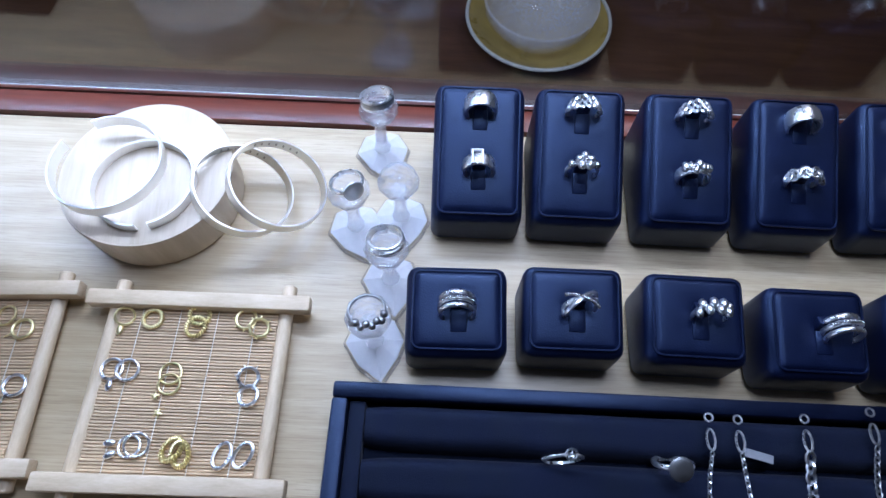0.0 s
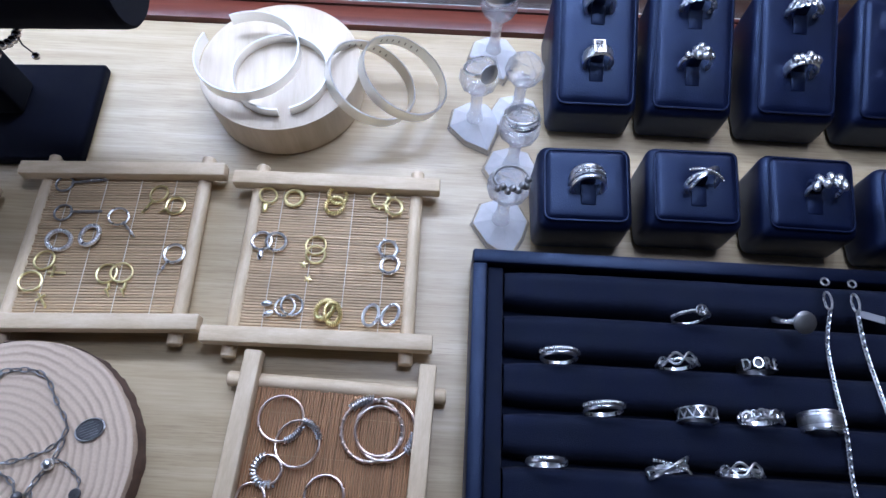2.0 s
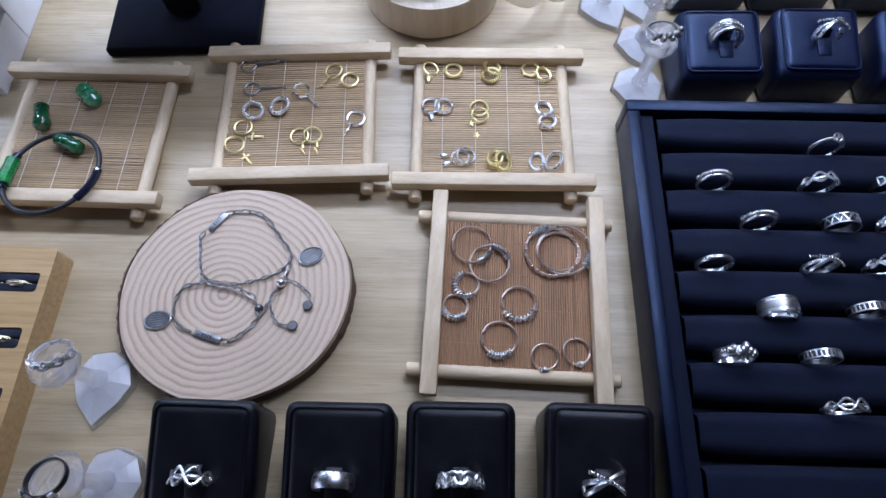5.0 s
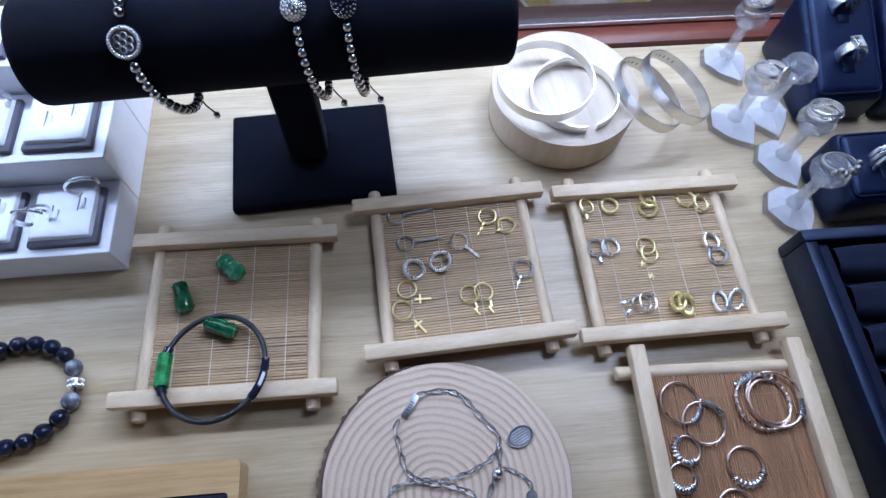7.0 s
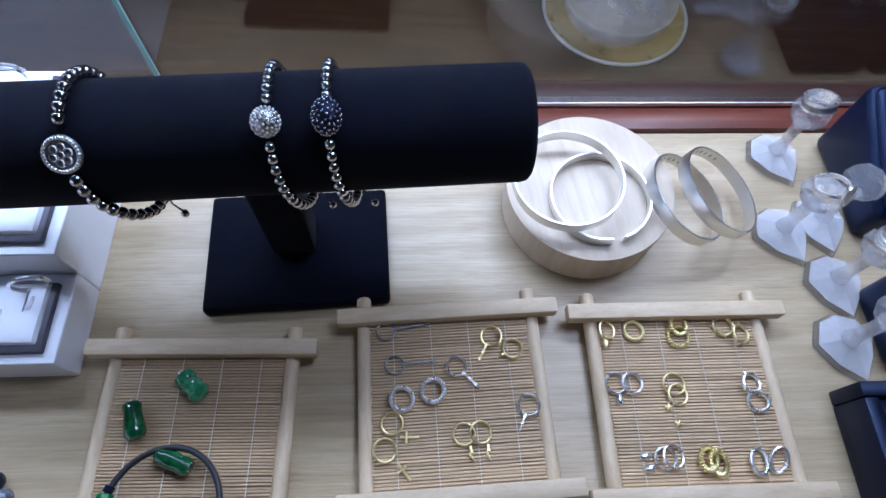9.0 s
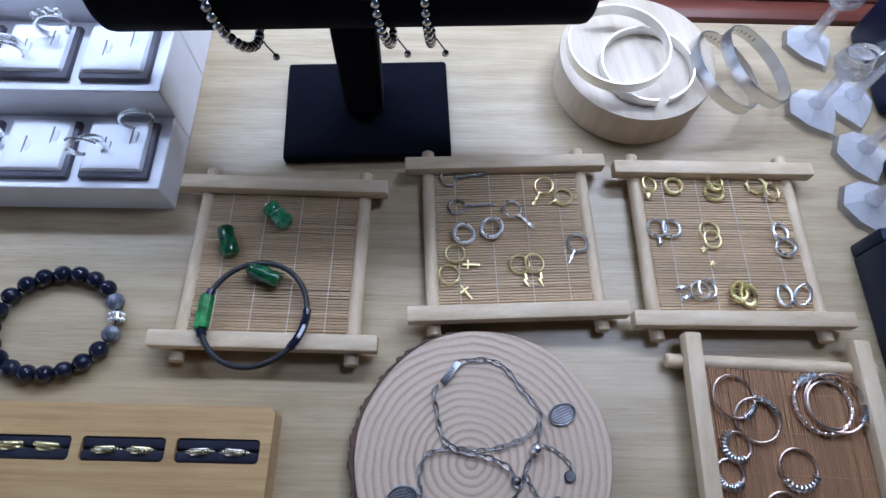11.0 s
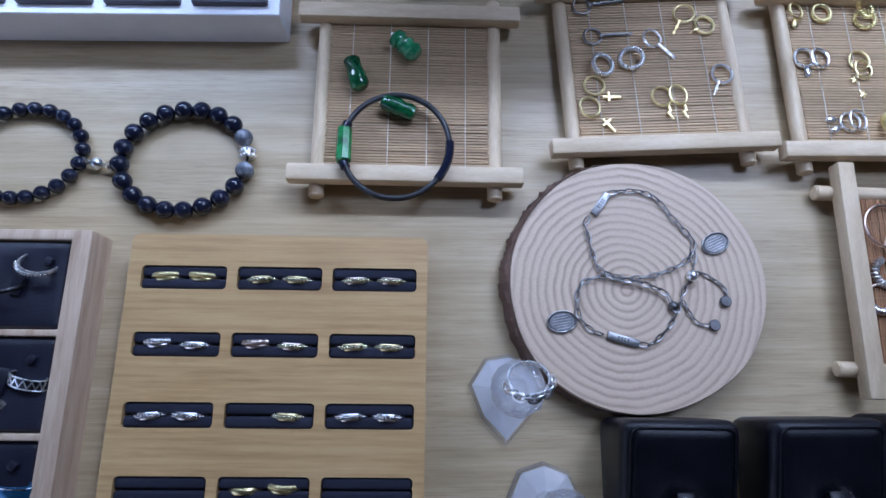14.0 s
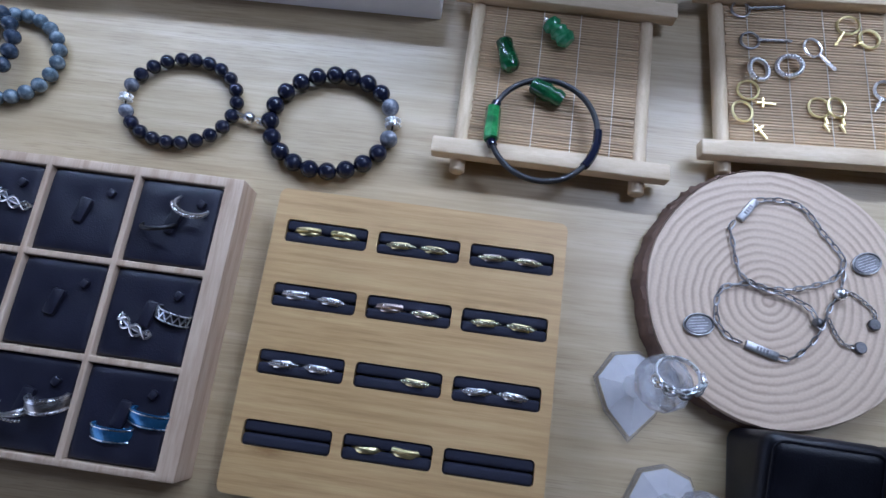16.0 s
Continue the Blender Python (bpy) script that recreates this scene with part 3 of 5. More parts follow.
TALL = ((0, 0.0255), (0, -0.0115))
tall_boxes, small_boxes, front_boxes = [], [], []
for x, y, a in ((0.0850, 0.2400, 2.5), (0.1465, 0.2425, 1.5), (0.2140, 0.2450, 1.5), (0.2800, 0.2470, 1.0), (0.3480, 0.2500, 2.0)):
    tall_boxes.append(ring_box(pose(x, y, 0, 0, 0, a), 0.0560, 0.0790, 0.029, 0.0615, TALL, "tall navy leatherette ring box holding two silver rings"))
for x, y, a in ((0.0775, 0.1530, 3.0), (0.1415, 0.1580, 2.0), (0.2085, 0.1590, 1.0), (0.2750, 0.1560, 1.5), (0.3420, 0.1580, 1.0)):
    small_boxes.append(ring_box(pose(x, y, 0, 0, 0, a), 0.0560, 0.0490, 0.033, 0.044, ((0.001, 0.001),), "small square navy leatherette ring box with one silver ring"))
for x, y, a in ((-0.2120, -0.1430, 1.0), (-0.1430, -0.1405, 2.0), (-0.0820, -0.1370, 2.0), (-0.0140, -0.1340, 1.0)):
    front_boxes.append(ring_box(pose(x, y, 0, 0, 0, a), 0.0550, 0.0735, 0.022, 0.042, ((0.0, 0.0),), "black leatherette ring box with one silver ring", "black_box"))

# ---- the long navy ring tray ----
rt = thing("ring_tray", pose(0.0135, 0.1365, 0, 0, 0, 1.7), "large navy ring tray with soft foam rolls full of silver rings", "ring tray")
RW, RD, RH = 0.330, 0.290, 0.028
for b in ((0, RW, -0.0085, 0), (0, RW, -RD, -RD + 0.0085), (0, 0.0085, -RD + 0.0087, -0.0087), (RW - 0.0085, RW, -RD + 0.0087, -0.0087)):
    part("rim", box(*b, 0, RH, 0.0015, 2), "navy_rim", rt, "navy leatherette outer rim")
part("floor_panel", box(0.009, RW - 0.009, -RD + 0.009, -0.009, 0.001, 0.012), "navy_cloth", rt)
part("lip", box(0.0092, 0.0178, -RD + 0.009, -0.0095, 0.0125, 0.0235, 0.001, 2), "navy_cloth", rt, "flat navy inner lip")
part("lip", box(RW - 0.0178, RW - 0.0092, -RD + 0.009, -0.0095, 0.0125, 0.0235, 0.001, 2), "navy_cloth", rt, "flat navy inner lip")
PITCH, FIRST = 0.02655, -0.0345
for k in range(11):
    y1 = FIRST - PITCH * (k - 1) - 0.0008
    y0 = FIRST - PITCH * k + 0.0008
    if k == 0:
        y1 = -0.0095
    if y0 < -RD + 0.009:
        y0 = -RD + 0.010
    if y1 - y0 < 0.006:
        break
    rows = []
    for j in range(15):
        u = -1 + 2 * j / 14
        z = 0.011 + 0.0150 * (1 - abs(u) ** 5) ** 0.5 + 0.0012 * u
        ends = [1 - 0.16 * math.exp(-(x - 0.0185) / 0.012) - 0.16 * math.exp(-(RW - 0.0185 - x) / 0.012) for x in np.linspace(0.0185, RW - 0.0185, 40)]
        rows.append([(x, y0 + (u * e + 1) * (y1 - y0) / 2, z + 0.0005 * noise.noise(Vector((x * 40, k * 3.1, u)))) for x, e in zip(np.linspace(0.0185, RW - 0.0185, 40), ends)])
    bm, _ = grid_surface(rows)
    bmesh.ops.recalc_face_normals(bm, faces=bm.faces)
    part("foam_roll", bm, "navy_cloth", rt, "soft navy foam roll")

# ---- golden bamboo ring board ----
board = thing("bamboo_ring_board", pose(-0.4045, -0.0605, 0, 0, 0, 1.3), "golden bamboo ring board with twelve dark foam slots", "ring board", )
XC, YC = (-0.0474, 0.0006, 0.0486), (0.0530, 0.0195, -0.0140, -0.0475)
HW, HD, BH, SW, SD = 0.0755, 0.0755, 0.0170, 0.0214, 0.0060
bm = bmesh.new()
xs = [-HW] + [v for c in XC for v in (c - SW, c + SW)] + [HW]
ys = [-HD] + [v for c in reversed(YC) for v in (c - SD, c + SD)] + [HD]


def slab_with_holes(bm, xs, ys, z0, z1, holes):
    """A slab made of a grid of cells, with the cells in holes left open and walled."""
    top = [[bm.verts.new((x, y, z1)) for x in xs] for y in ys]
    bot = [[bm.verts.new((x, y, z0)) for x in xs] for y in ys]
    ny, nx = len(ys) - 1, len(xs) - 1
    solid = lambda i, j: 0 <= i < nx and 0 <= j < ny and (i, j) not in holes
    for j in range(ny):
        for i in range(nx):
            if not solid(i, j):
                continue
            bm.faces.new((top[j][i], top[j][i + 1], top[j + 1][i + 1], top[j + 1][i]))
            bm.faces.new((bot[j + 1][i], bot[j + 1][i + 1], bot[j][i + 1], bot[j][i]))
            for di, dj, a, b in ((-1, 0, (j + 1, i), (j, i)), (1, 0, (j, i + 1), (j + 1, i + 1)), (0, -1, (j, i), (j, i + 1)), (0, 1, (j + 1, i + 1), (j + 1, i))):
                if not solid(i + di, j + dj):
                    bm.faces.new((top[a[0]][a[1]], bot[a[0]][a[1]], bot[b[0]][b[1]], top[b[0]][b[1]]))
    bmesh.ops.recalc_face_normals(bm, faces=bm.faces)


slab_with_holes(bm, xs, ys, 0.0, BH, {(i, j) for i in (1, 3, 5) for j in (1, 3, 5, 7)})
for yc in YC:
    for xc in XC:
        for sx in (-1, 1):
            for sy in (-1, 1):
                cx, cy, r = xc + sx * SW, yc + sy * SD, 0.0022
                arc = [(cx - sx * r * (1 - math.sin(radians(b))), cy - sy * r * (1 - math.cos(radians(b)))) for b in (0, 22.5, 45, 67.5, 90)]
                ring = [(cx, cy)] + arc
                hi = [bm.verts.new((x, y, BH)) for x, y in ring]
                lo = [bm.verts.new((x, y, 0.003)) for x, y in ring]
                for i in range(1, 5):
                    bm.faces.new((hi[0], hi[i], hi[i + 1]))
                    bm.faces.new((hi[i], hi[i + 1], lo[i + 1], lo[i]))
bmesh.ops.remove_doubles(bm, verts=bm.verts, dist=0.00001)
for f in bm.faces:
    f.normal_update()
    if f.normal.z < -0.9 and f.calc_center_median().z > 0.5 * BH:
        f.normal_flip()
corners = [e for e in bm.edges if all(abs(abs(v.co.x) - HW) < 0.0001 and abs(abs(v.co.y) - HD) < 0.0001 for v in e.verts)]
bmesh.ops.bevel(bm, geom=corners, offset=0.004, segments=4, profile=0.5, affect="EDGES")
part("slab", bm, "bamboo", board)
for yc in YC:
    for xc in XC:
        for s in (-1, 1):
            y0, y1 = sorted((yc + s * 0.0004, yc + s * (SD - 0.0001)))
            part("foam_strip", box(xc - SW + 0.0001, xc + SW - 0.0001, y0, y1, 0.004, 0.0163, 0.0016, 3), "slot", board, "dark slate foam")

# ---- beech tray with nine navy pads ----
etray = thing("padded_ring_tray", pose(-0.5815, -0.0640, 0, 0, 0, 1.5), "reddish beech tray with nine dark padded ring squares", "ring tray")
EX, EY, EP = (-0.0470, 0.0015, 0.0500), (0.0475, -0.0010, -0.0495), 0.0226
xs = [-0.0825] + [v for c in EX for v in (c - EP, c + EP)] + [0.0825]
ys = [-0.0755] + [v for c in reversed(EY) for v in (c - EP, c + EP)] + [0.0755]
bm = bmesh.new()
slab_with_holes(bm, xs, ys, 0.0, 0.0195, {(i, j) for i in (1, 3, 5) for j in (1, 3, 5)})
bmesh.ops.remove_doubles(bm, verts=bm.verts, dist=0.00001)
worn = [e for e in bm.edges if e.is_manifold and e.calc_face_angle() > 1.2 and max(v.co.z for v in e.verts) > 0.01]
bmesh.ops.bevel(bm, geom=worn, offset=0.0009, segments=2, profile=0.5, affect="EDGES")
part("frame", bm, "frame_wood", etray)
for yc in EY:
    for xc in EX:
        c = cushion(2 * EP - 0.0006, 2 * EP - 0.0006, 0.0030, ((-0.002, 0.004), (0.012, 0.010)), 0.0012)
        pad = part("pad", c, "black_leather", etray, "black leatherette pad", pose(xc, yc, 0.0155))
        t1 = box(-0.0032, 0.0032, -0.006, 0.0075, 0.0012, 0.0050, 0.0012, 2)
        moved(t1, Matrix.Rotation(radians(-12), 4, "Z"))
        part("tab", t1, "black_leather", pad)
        part("tab", moved(box(-0.0020, 0.0022, -0.002, 0.002, 0.0012, 0.0042, 0.0008, 2), pose(0.0125, 0.0115, 0, 0, 0, 60)), "black_leather", pad)

# ---- white stepped ring display ----


def white_display(m, w, cols, label):
    t = thing("white_ring_display", m, label, "ring display", "white ring displays")
    part("lower_step", box(-w, 0, 0, 0.052, 0, 0.026, 0.0006, 1), "white_leather", t)
    part("upper_step", box(-w, 0, 0.0524, 0.106, 0, 0.050, 0.0006, 1), "white_leather", t)
    part("back_step", box(-w, 0, 0.1064, 0.158, 0, 0.074, 0.0006, 1), "white_leather", t)
    for z, y in ((0.026, 0.026), (0.050, 0.0795), (0.074, 0.132)):
        for k in range(cols):
            x = -0.0275 - 0.0475 * k
            base = part("pad_base", box(x - 0.0205, x + 0.0205, y - 0.0205, y + 0.0195, z - 0.001, z + 0.0035, 0.0010, 2), "grey_edge", t, "plum grey pad base")
            pad = part("pad", cushion(0.0370, 0.0355, 0.0030, ((-0.006, 0.002), (0.010, 0.008)), 0.001), "white_leather", base, "white padded square", pose(x - 0.0012, y + 0.0012, z + 0.0036))
            for sx, sy in ((-0.0065, -0.001), (0.0085, 0.006)):
                part("slit", box(sx - 0.0003, sx + 0.0003, sy - 0.006, sy + 0.006, 0.0018, 0.00285), "grey_print", pad, "narrow slit beside the strap")
                strap = box(-0.0014, 0.0014, -0.0045, 0.0035, 0.0010, 0.0036, 0.0008, 2)
                part("strap", moved(strap, pose(sx + 0.0026, sy, 0, 12)), "white_leather", pad, "white leatherette ring strap")
    return t


wbox = white_display(pose(-0.4175, 0.1385, 0, 0, 0, 2.4), 0.197, 4, "white leatherette stepped display with square ring pads")
wbox2 = white_display(pose(-0.6185, 0.1290, 0, 0, 0, 2.4), 0.197, 4, "white leatherette stepped display beside a matching one")

# ---- black velvet bracelet stand ----
stand = thing("bracelet_stand", pose(-0.3020, 0.2200, 0, 0, 0, 5.2), "black velvet T-bar bracelet stand with three bracelets on it", "bracelet stand")
part("base", box(-0.0555, 0.0550, -0.0400, 0.0385, 0, 0.0085, 0.0025, 3), "black_velvet", stand)
part("post", box(-0.0150, 0.0110, -0.0060, 0.0200, 0.0086, 0.1000, 0.003, 3), "black_velvet", stand)
tube = lathe([(0.0257, -0.1260), (0.0272, -0.1245), (0.0277, -0.122), (0.0277, 0.122), (0.0272, 0.1245), (0.0257, 0.1260)], 56)
TUBE = pose(0.0000, 0.0030, 0.1160) @ pose(0, 0, 0, 0, 90, 0)
part("bolster", tube, "black_velvet", stand, m=TUBE)

# ---- faceted acrylic ring holders ----


def ring_holder(m, turn, label):
    t = thing("ring_holder", m, label, "ring holder", "clear faceted ring holders")

    def octagon(r, z, stretch=1.0, k=8):
        return [(r * math.cos(2 * math.pi * i / k + radians(turn)), stretch * r * math.sin(2 * math.pi * i / k + radians(turn)), z) for i in range(k)]

    def shell(layers):
        bm, vs = grid_surface(layers, True)
        bm.faces.new(list(reversed(vs[0])))
        bm.faces.new(vs[-1])
        bmesh.ops.recalc_face_normals(bm, faces=bm.faces)
        return bm

    base = [[(x * s, y * s, z) for x, y, _ in ((0.020 * math.cos(radians(a + turn)) * q, 0.020 * math.sin(radians(a + turn)) * q, 0) for a, q in ((-90, 1.36), (-48, 0.93), (-8, 0.95), (38, 0.95), (80, 0.92), (122, 0.95), (172, 0.95), (-132, 0.93)))] for s, z in ((0.90, 0.0), (1.0, 0.0012), (1.0, 0.0026), (0.90, 0.0050))]
    top = [[(x * s / 0.90, y * s / 0.90, z) for x, y, _ in base[-1]] for s, z in ((0.897, 0.0051), (0.62, 0.0072), (0.24, 0.0096))]
    bm, vs = grid_surface(base, True)
    bm.faces.new(list(reversed(vs[0])))
    bmesh.ops.recalc_face_normals(bm, faces=bm.faces)
    ob = part("bevelled_rim", bm, "crystal", t, "clear bevelled rim of the foot")
    ob.data.shade_flat()
    ob = part("base", shell(top), "frost", t, "frosted clear acrylic foot")
    ob.data.shade_flat()
    ob = part("stem", shell([octagon(0.0060, 0.0097), octagon(0.0040, 0.017), octagon(0.0040, 0.036), octagon(0.0054, 0.0405)]), "acrylic", t)
    ob.data.shade_flat()
    ob = part("head", shell([octagon(0.0056, 0.0406), octagon(0.0096, 0.0432), [(q[0] * c - q[1] * k, q[0] * k + q[1] * c, q[2]) for c, k in ((math.cos(radians(22.5)), math.sin(radians(22.5))),) for q in octagon(0.0124, 0.0474)],
                             octagon(0.0126, 0.0508), [(q[0] * c - q[1] * k, q[0] * k + q[1] * c, q[2]) for c, k in ((math.cos(radians(22.5)), math.sin(radians(22.5))),) for q in octagon(0.0106, 0.0552)], octagon(0.0056, 0.0588)]), "crystal", t, "faceted clear head")
    ob.data.shade_flat()
    return t


HOLDERS = ((0.0190, 0.3020, 20), (0.0090, 0.2410, 25), (0.0370, 0.2500, 8), (0.0350, 0.2060, 12), (0.0300, 0.1660, 15), (-0.2885, -0.0585, 2), (-0.2690, -0.1110, 10))
for x, y, a in HOLDERS:
    ring_holder(pose(x, y, 0), a, "clear faceted acrylic ring holder with a silver ring")

# ---- basin on the floor beyond the glass ----
basin = thing("basin", pose(0.262, 1.327, -0.84), "cream basin with an ochre inside and milky glass bowl", "basin")
part("dish", lathe([(0.09, 0.0), (0.10, 0.004), (0.175, 0.050), (0.190, 0.062), (0.192, 0.066), (0.187, 0.066), (0.170, 0.052), (0.095, 0.010), (0.02, 0.008)], 56), "yellow_glaze", basin, "ochre glazed dish")
part("rim", sweep(loop_points(0.190, 56, z=0.066), 0.005, 8, True), "enamel", basin, "cream enamel rim")
part("bowl", lathe([(0.05, 0.012), (0.10, 0.03), (0.145, 0.085), (0.150, 0.12), (0.143, 0.12), (0.135, 0.085), (0.09, 0.035), (0.01, 0.022)], 48), "milky", basin, "milky glass bowl")

# ---- rings ----


def arc_row(r, y, a0, a1, n):
    return [(r * math.sin(radians(a0 + (a1 - a0) * k / (n - 1))), y, r * math.cos(radians(a0 + (a1 - a0) * k / (n - 1)))) for k in range(n)]


def wave_wire(r, amp, waves, phase, lift, thick, bm, n=72):
    pts = []
    for k in range(n):
        a = 2 * math.pi * k / n
        top = max(0.0, math.cos(a)) ** 0.5
        pts.append(((r + lift * math.cos(waves * a + phase + 1.57)) * math.sin(a), amp * top * math.sin(waves * a + phase), (r + lift * math.cos(waves * a + phase + 1.57)) * math.cos(a)))
    return sweep(pts, thick, 6, True, bm=bm, up=(0, 1, 0))


def lay_band(r, width, thick, dome=0.0, bm=None, n=40):
    own = band(r, width, thick, n, dome=dome)
    moved(own, Matrix.Rotation(radians(-90), 4, "X") @ Matrix.Translation((0, 0, -width / 2)))
    return join(bm, own)


def letter(char, size, depth):
    """The mesh of one raised letter in the built-in font."""
    curve = bpy.data.curves.new("letter", "FONT")
    curve.body, curve.size, curve.extrude, curve.resolution_u = char, size, depth, 3
    ob = bpy.data.objects.new("letter", curve)
    me = bpy.data.meshes.new_from_object(ob)
    bpy.data.objects.remove(ob)
    bpy.data.curves.remove(curve)
    return me


def make_ring(kind, m, metal="silver", r=0.0088, label="silver ring", group="rings", name="ring"):
    """A finger ring round y, its front up at z = r."""
    t = thing(name, m, label, "ring", group)
    if kind == "plain":
        part("band", lay_band(r, 0.0045, 0.0013, 0.0006), metal, t)
    elif kind == "thin":
        part("band", lay_band(r, 0.0022, 0.0011, 0.0004), metal, t)
    elif kind == "wide":
        part("band", lay_band(r, 0.0075, 0.0014, 0.0003), metal, t)
        part("inlay", lay_band(r + 0.0004, 0.0034, 0.0006, 0.0001), "old_silver" if metal == "silver" else metal, t, "etched darker centre stripe")
        for s in (-1, 1):
            part("edge_line", moved(lay_band(r + 0.0006, 0.0005, 0.0006, 0.0), Matrix.Translation((0, s * 0.0030, 0))), "silver", t, "bright raised edge")
    elif kind == "twin":
        for y in (-0.0024, 0.0, 0.0024):
            bm = lay_band(r + (0.0004 if y == 0 else 0), 0.0017, 0.0010, 0.0004)
            part("band", moved(bm, Matrix.Translation((0, y, 0))), metal, t)
        part("stone_trim", beads_on(arc_row(r + 0.0009, 0.0, -50, 50, 15), 0.0006), "pave", t, "row of tiny stones")
    elif kind == "cross":
        part("band", lay_band(r, 0.0016, 0.001, 0.0003), metal, t)
        part("band", sweep([(r * math.sin(a), 0.0034 * math.sin(a * 1.0) * (1 if math.cos(a) > 0 else 0.4), r * math.cos(a) + 0.0006) for a in (2 * math.pi * k / 48 for k in range(48))], 0.0009, 6, True, up=(0, 1, 0)), metal, t)
        part("stone_trim", beads_on([(r * math.sin(a), -0.0032 * math.sin(a), r * math.cos(a) + 0.0012) for a in (radians(-55 + 8.5 * k) for k in range(14))], 0.0008), "pave", t, "row of tiny stones")
    elif kind == "braid":
        for ph in (0.0, 2.1, 4.2):
            part("strand", wave_wire(r, 0.0028, 5, ph, 0.0005, 0.00085, None), metal, t)
    elif kind == "infinity":
        part("band", lay_band(r - 0.0004, 0.0014, 0.0009, 0.0003), metal, t)
        for ph in (0.0, 3.14):
            part("strand", wave_wire(r + 0.0003, 0.0025, 4, ph, 0.0003, 0.0006, None), metal, t)
    elif kind == "signet":
        part("band", lay_band(r, 0.0026, 0.0012, 0.0004), metal, t)
        part("plate", lathe([(0.0055, 0), (0.0062, 0.0006), (0.0060, 0.0013), (0.0050, 0.0017), (0.0025, 0.0019), (0.0002, 0.00195)], 28, m=pose(0, 0, r - 0.0006)), "brushed" if metal == "silver" else metal, t, "flat polished signet plate")
    elif kind == "buckle":
        part("band", lay_band(r, 0.0062, 0.0013, 0.0001), metal, t)
        f = sweep([(-0.0042, -0.0038, r + 0.0011), (0.0012, -0.0038, r + 0.0013), (0.0012, 0.0038, r + 0.0013), (-0.0042, 0.0038, r + 0.0011)], 0.0010, 6, True)
        part("buckle", f, metal, t, "square buckle frame")
        part("plate", box(-0.0030, 0.0004, -0.0026, 0.0026, r + 0.0002, r + 0.0012, 0.0003, 2), "pave", t, "small stone-set plate")
    elif kind == "flower":
        part("band", lay_band(r, 0.0024, 0.0011, 0.0004), metal, t)
        for k in range(5):
            a = radians(90 + 72 * k)
            part("petal", ball(0.0023, (0.0032 * math.cos(a), 0.0032 * math.sin(a), r + 0.0010), 10, 8, scale=(1, 1, 1)), metal, t)
        part("centre", ball(0.0013, (0, 0, r + 0.0024), 10, 8), "pave", t)
        for s in (-1, 1):
            part("leaf", ball(0.0019, (s * 0.0068, 0, r - 0.0018), 10, 8, scale=(1, 1.3, 1)), "pave", t)
    elif kind == "cluster":
        part("band", lay_band(r, 0.0040, 0.0012, 0.0004), metal, t)
        rnd = random.Random(label + str(m.translation.x))
        for k in range(7):
            x = -0.0062 + 0.0021 * k
            part("bead_stud", ball(0.0017 + 0.0005 * rnd.random(), (x, rnd.uniform(-0.0016, 0.0016), math.sqrt(max(0, r * r - x * x)) + 0.0006), 10, 8), metal, t)
    elif kind == "stones":
        part("band", lay_band(r, 0.0026, 0.0012, 0.0003), metal, t)
        part("stone_trim", beads_on(arc_row(r + 0.0005, 0.0, -58, 58, 13), 0.0010), "pave" if metal == "silver" else "pave_gold", t, "row of set stones")
    elif kind == "rope":
        part("band", lay_band(r - 0.0003, 0.0016, 0.001, 0.0003), metal, t)
        part("rope", beads_on(arc_row(r + 0.0004, 0.0014, -75, 75, 26), 0.0010), metal, t, "beaded rope edge")
    elif kind == "emblem":
        part("band", lay_band(r - 0.0005, 0.0014, 0.0009, 0.0), metal, t)
        part("rope", beads_on(arc_row(r + 0.0002, 0.0, -80, 80, 30), 0.0009), metal, t, "beaded rope edge")
        em = Matrix.Rotation(radians(14), 4, "Y") @ Matrix.Translation((0, 0, r + 0.0009)) @ Matrix.Rotation(radians(22), 4, "X")
        part("emblem", sweep(loop_points(0.0031, 24, 0.0026), 0.0006, 6, True), metal, t, "round emblem rim", em)
        for k in range(5):
            a = radians(90 + 72 * k)
            part("star_ray", sweep([(0, 0, 0), (0.0026 * math.cos(a), 0.0021 * math.sin(a), 0)], [0.0008, 0.0003], 5), metal, t, m=em)
    elif kind == "broad":
        part("band", lay_band(r, 0.0064, 0.0013, 0.0004), metal, t)
    elif kind == "pattern":
        part("band", lay_band(r - 0.0004, 0.0042, 0.0010, 0.0), "dark_silver", t, "blackened centre band")
        for s in (-1, 1):
            part("edge_line", moved(lay_band(r + 0.0002, 0.0006, 0.0010, 0.0), Matrix.Translation((0, s * 0.0021, 0))), metal, t, "bright raised edge")
        for k in range(13):
            bar = box(-0.0003, 0.0003, -0.0019, 0.0019, r - 0.0006, r + 0.0002)
            part("raised_bar", moved(bar, Matrix.Rotation(radians(-78 + 13 * k), 4, "Y") @ Matrix.Rotation(radians(35 if k % 2 else -35), 4, "Z")), metal, t)
    elif kind == "ladder":
        part("band", lay_band(r - 0.0005, 0.0030, 0.0009, 0.0), "dark_silver", t, "blackened centre band")
        for s in (-1, 1):
            part("edge_line", moved(lay_band(r, 0.0006, 0.0010, 0.0), Matrix.Translation((0, s * 0.0015, 0))), metal, t, "bright raised edge")
        for k in range(13):
            part("raised_bar", moved(box(-0.0004, 0.0004, -0.0013, 0.0013, r - 0.0006, r + 0.0001), Matrix.Rotation(radians(-78 + 13 * k), 4, "Y")), metal, t)
    elif kind == "links":
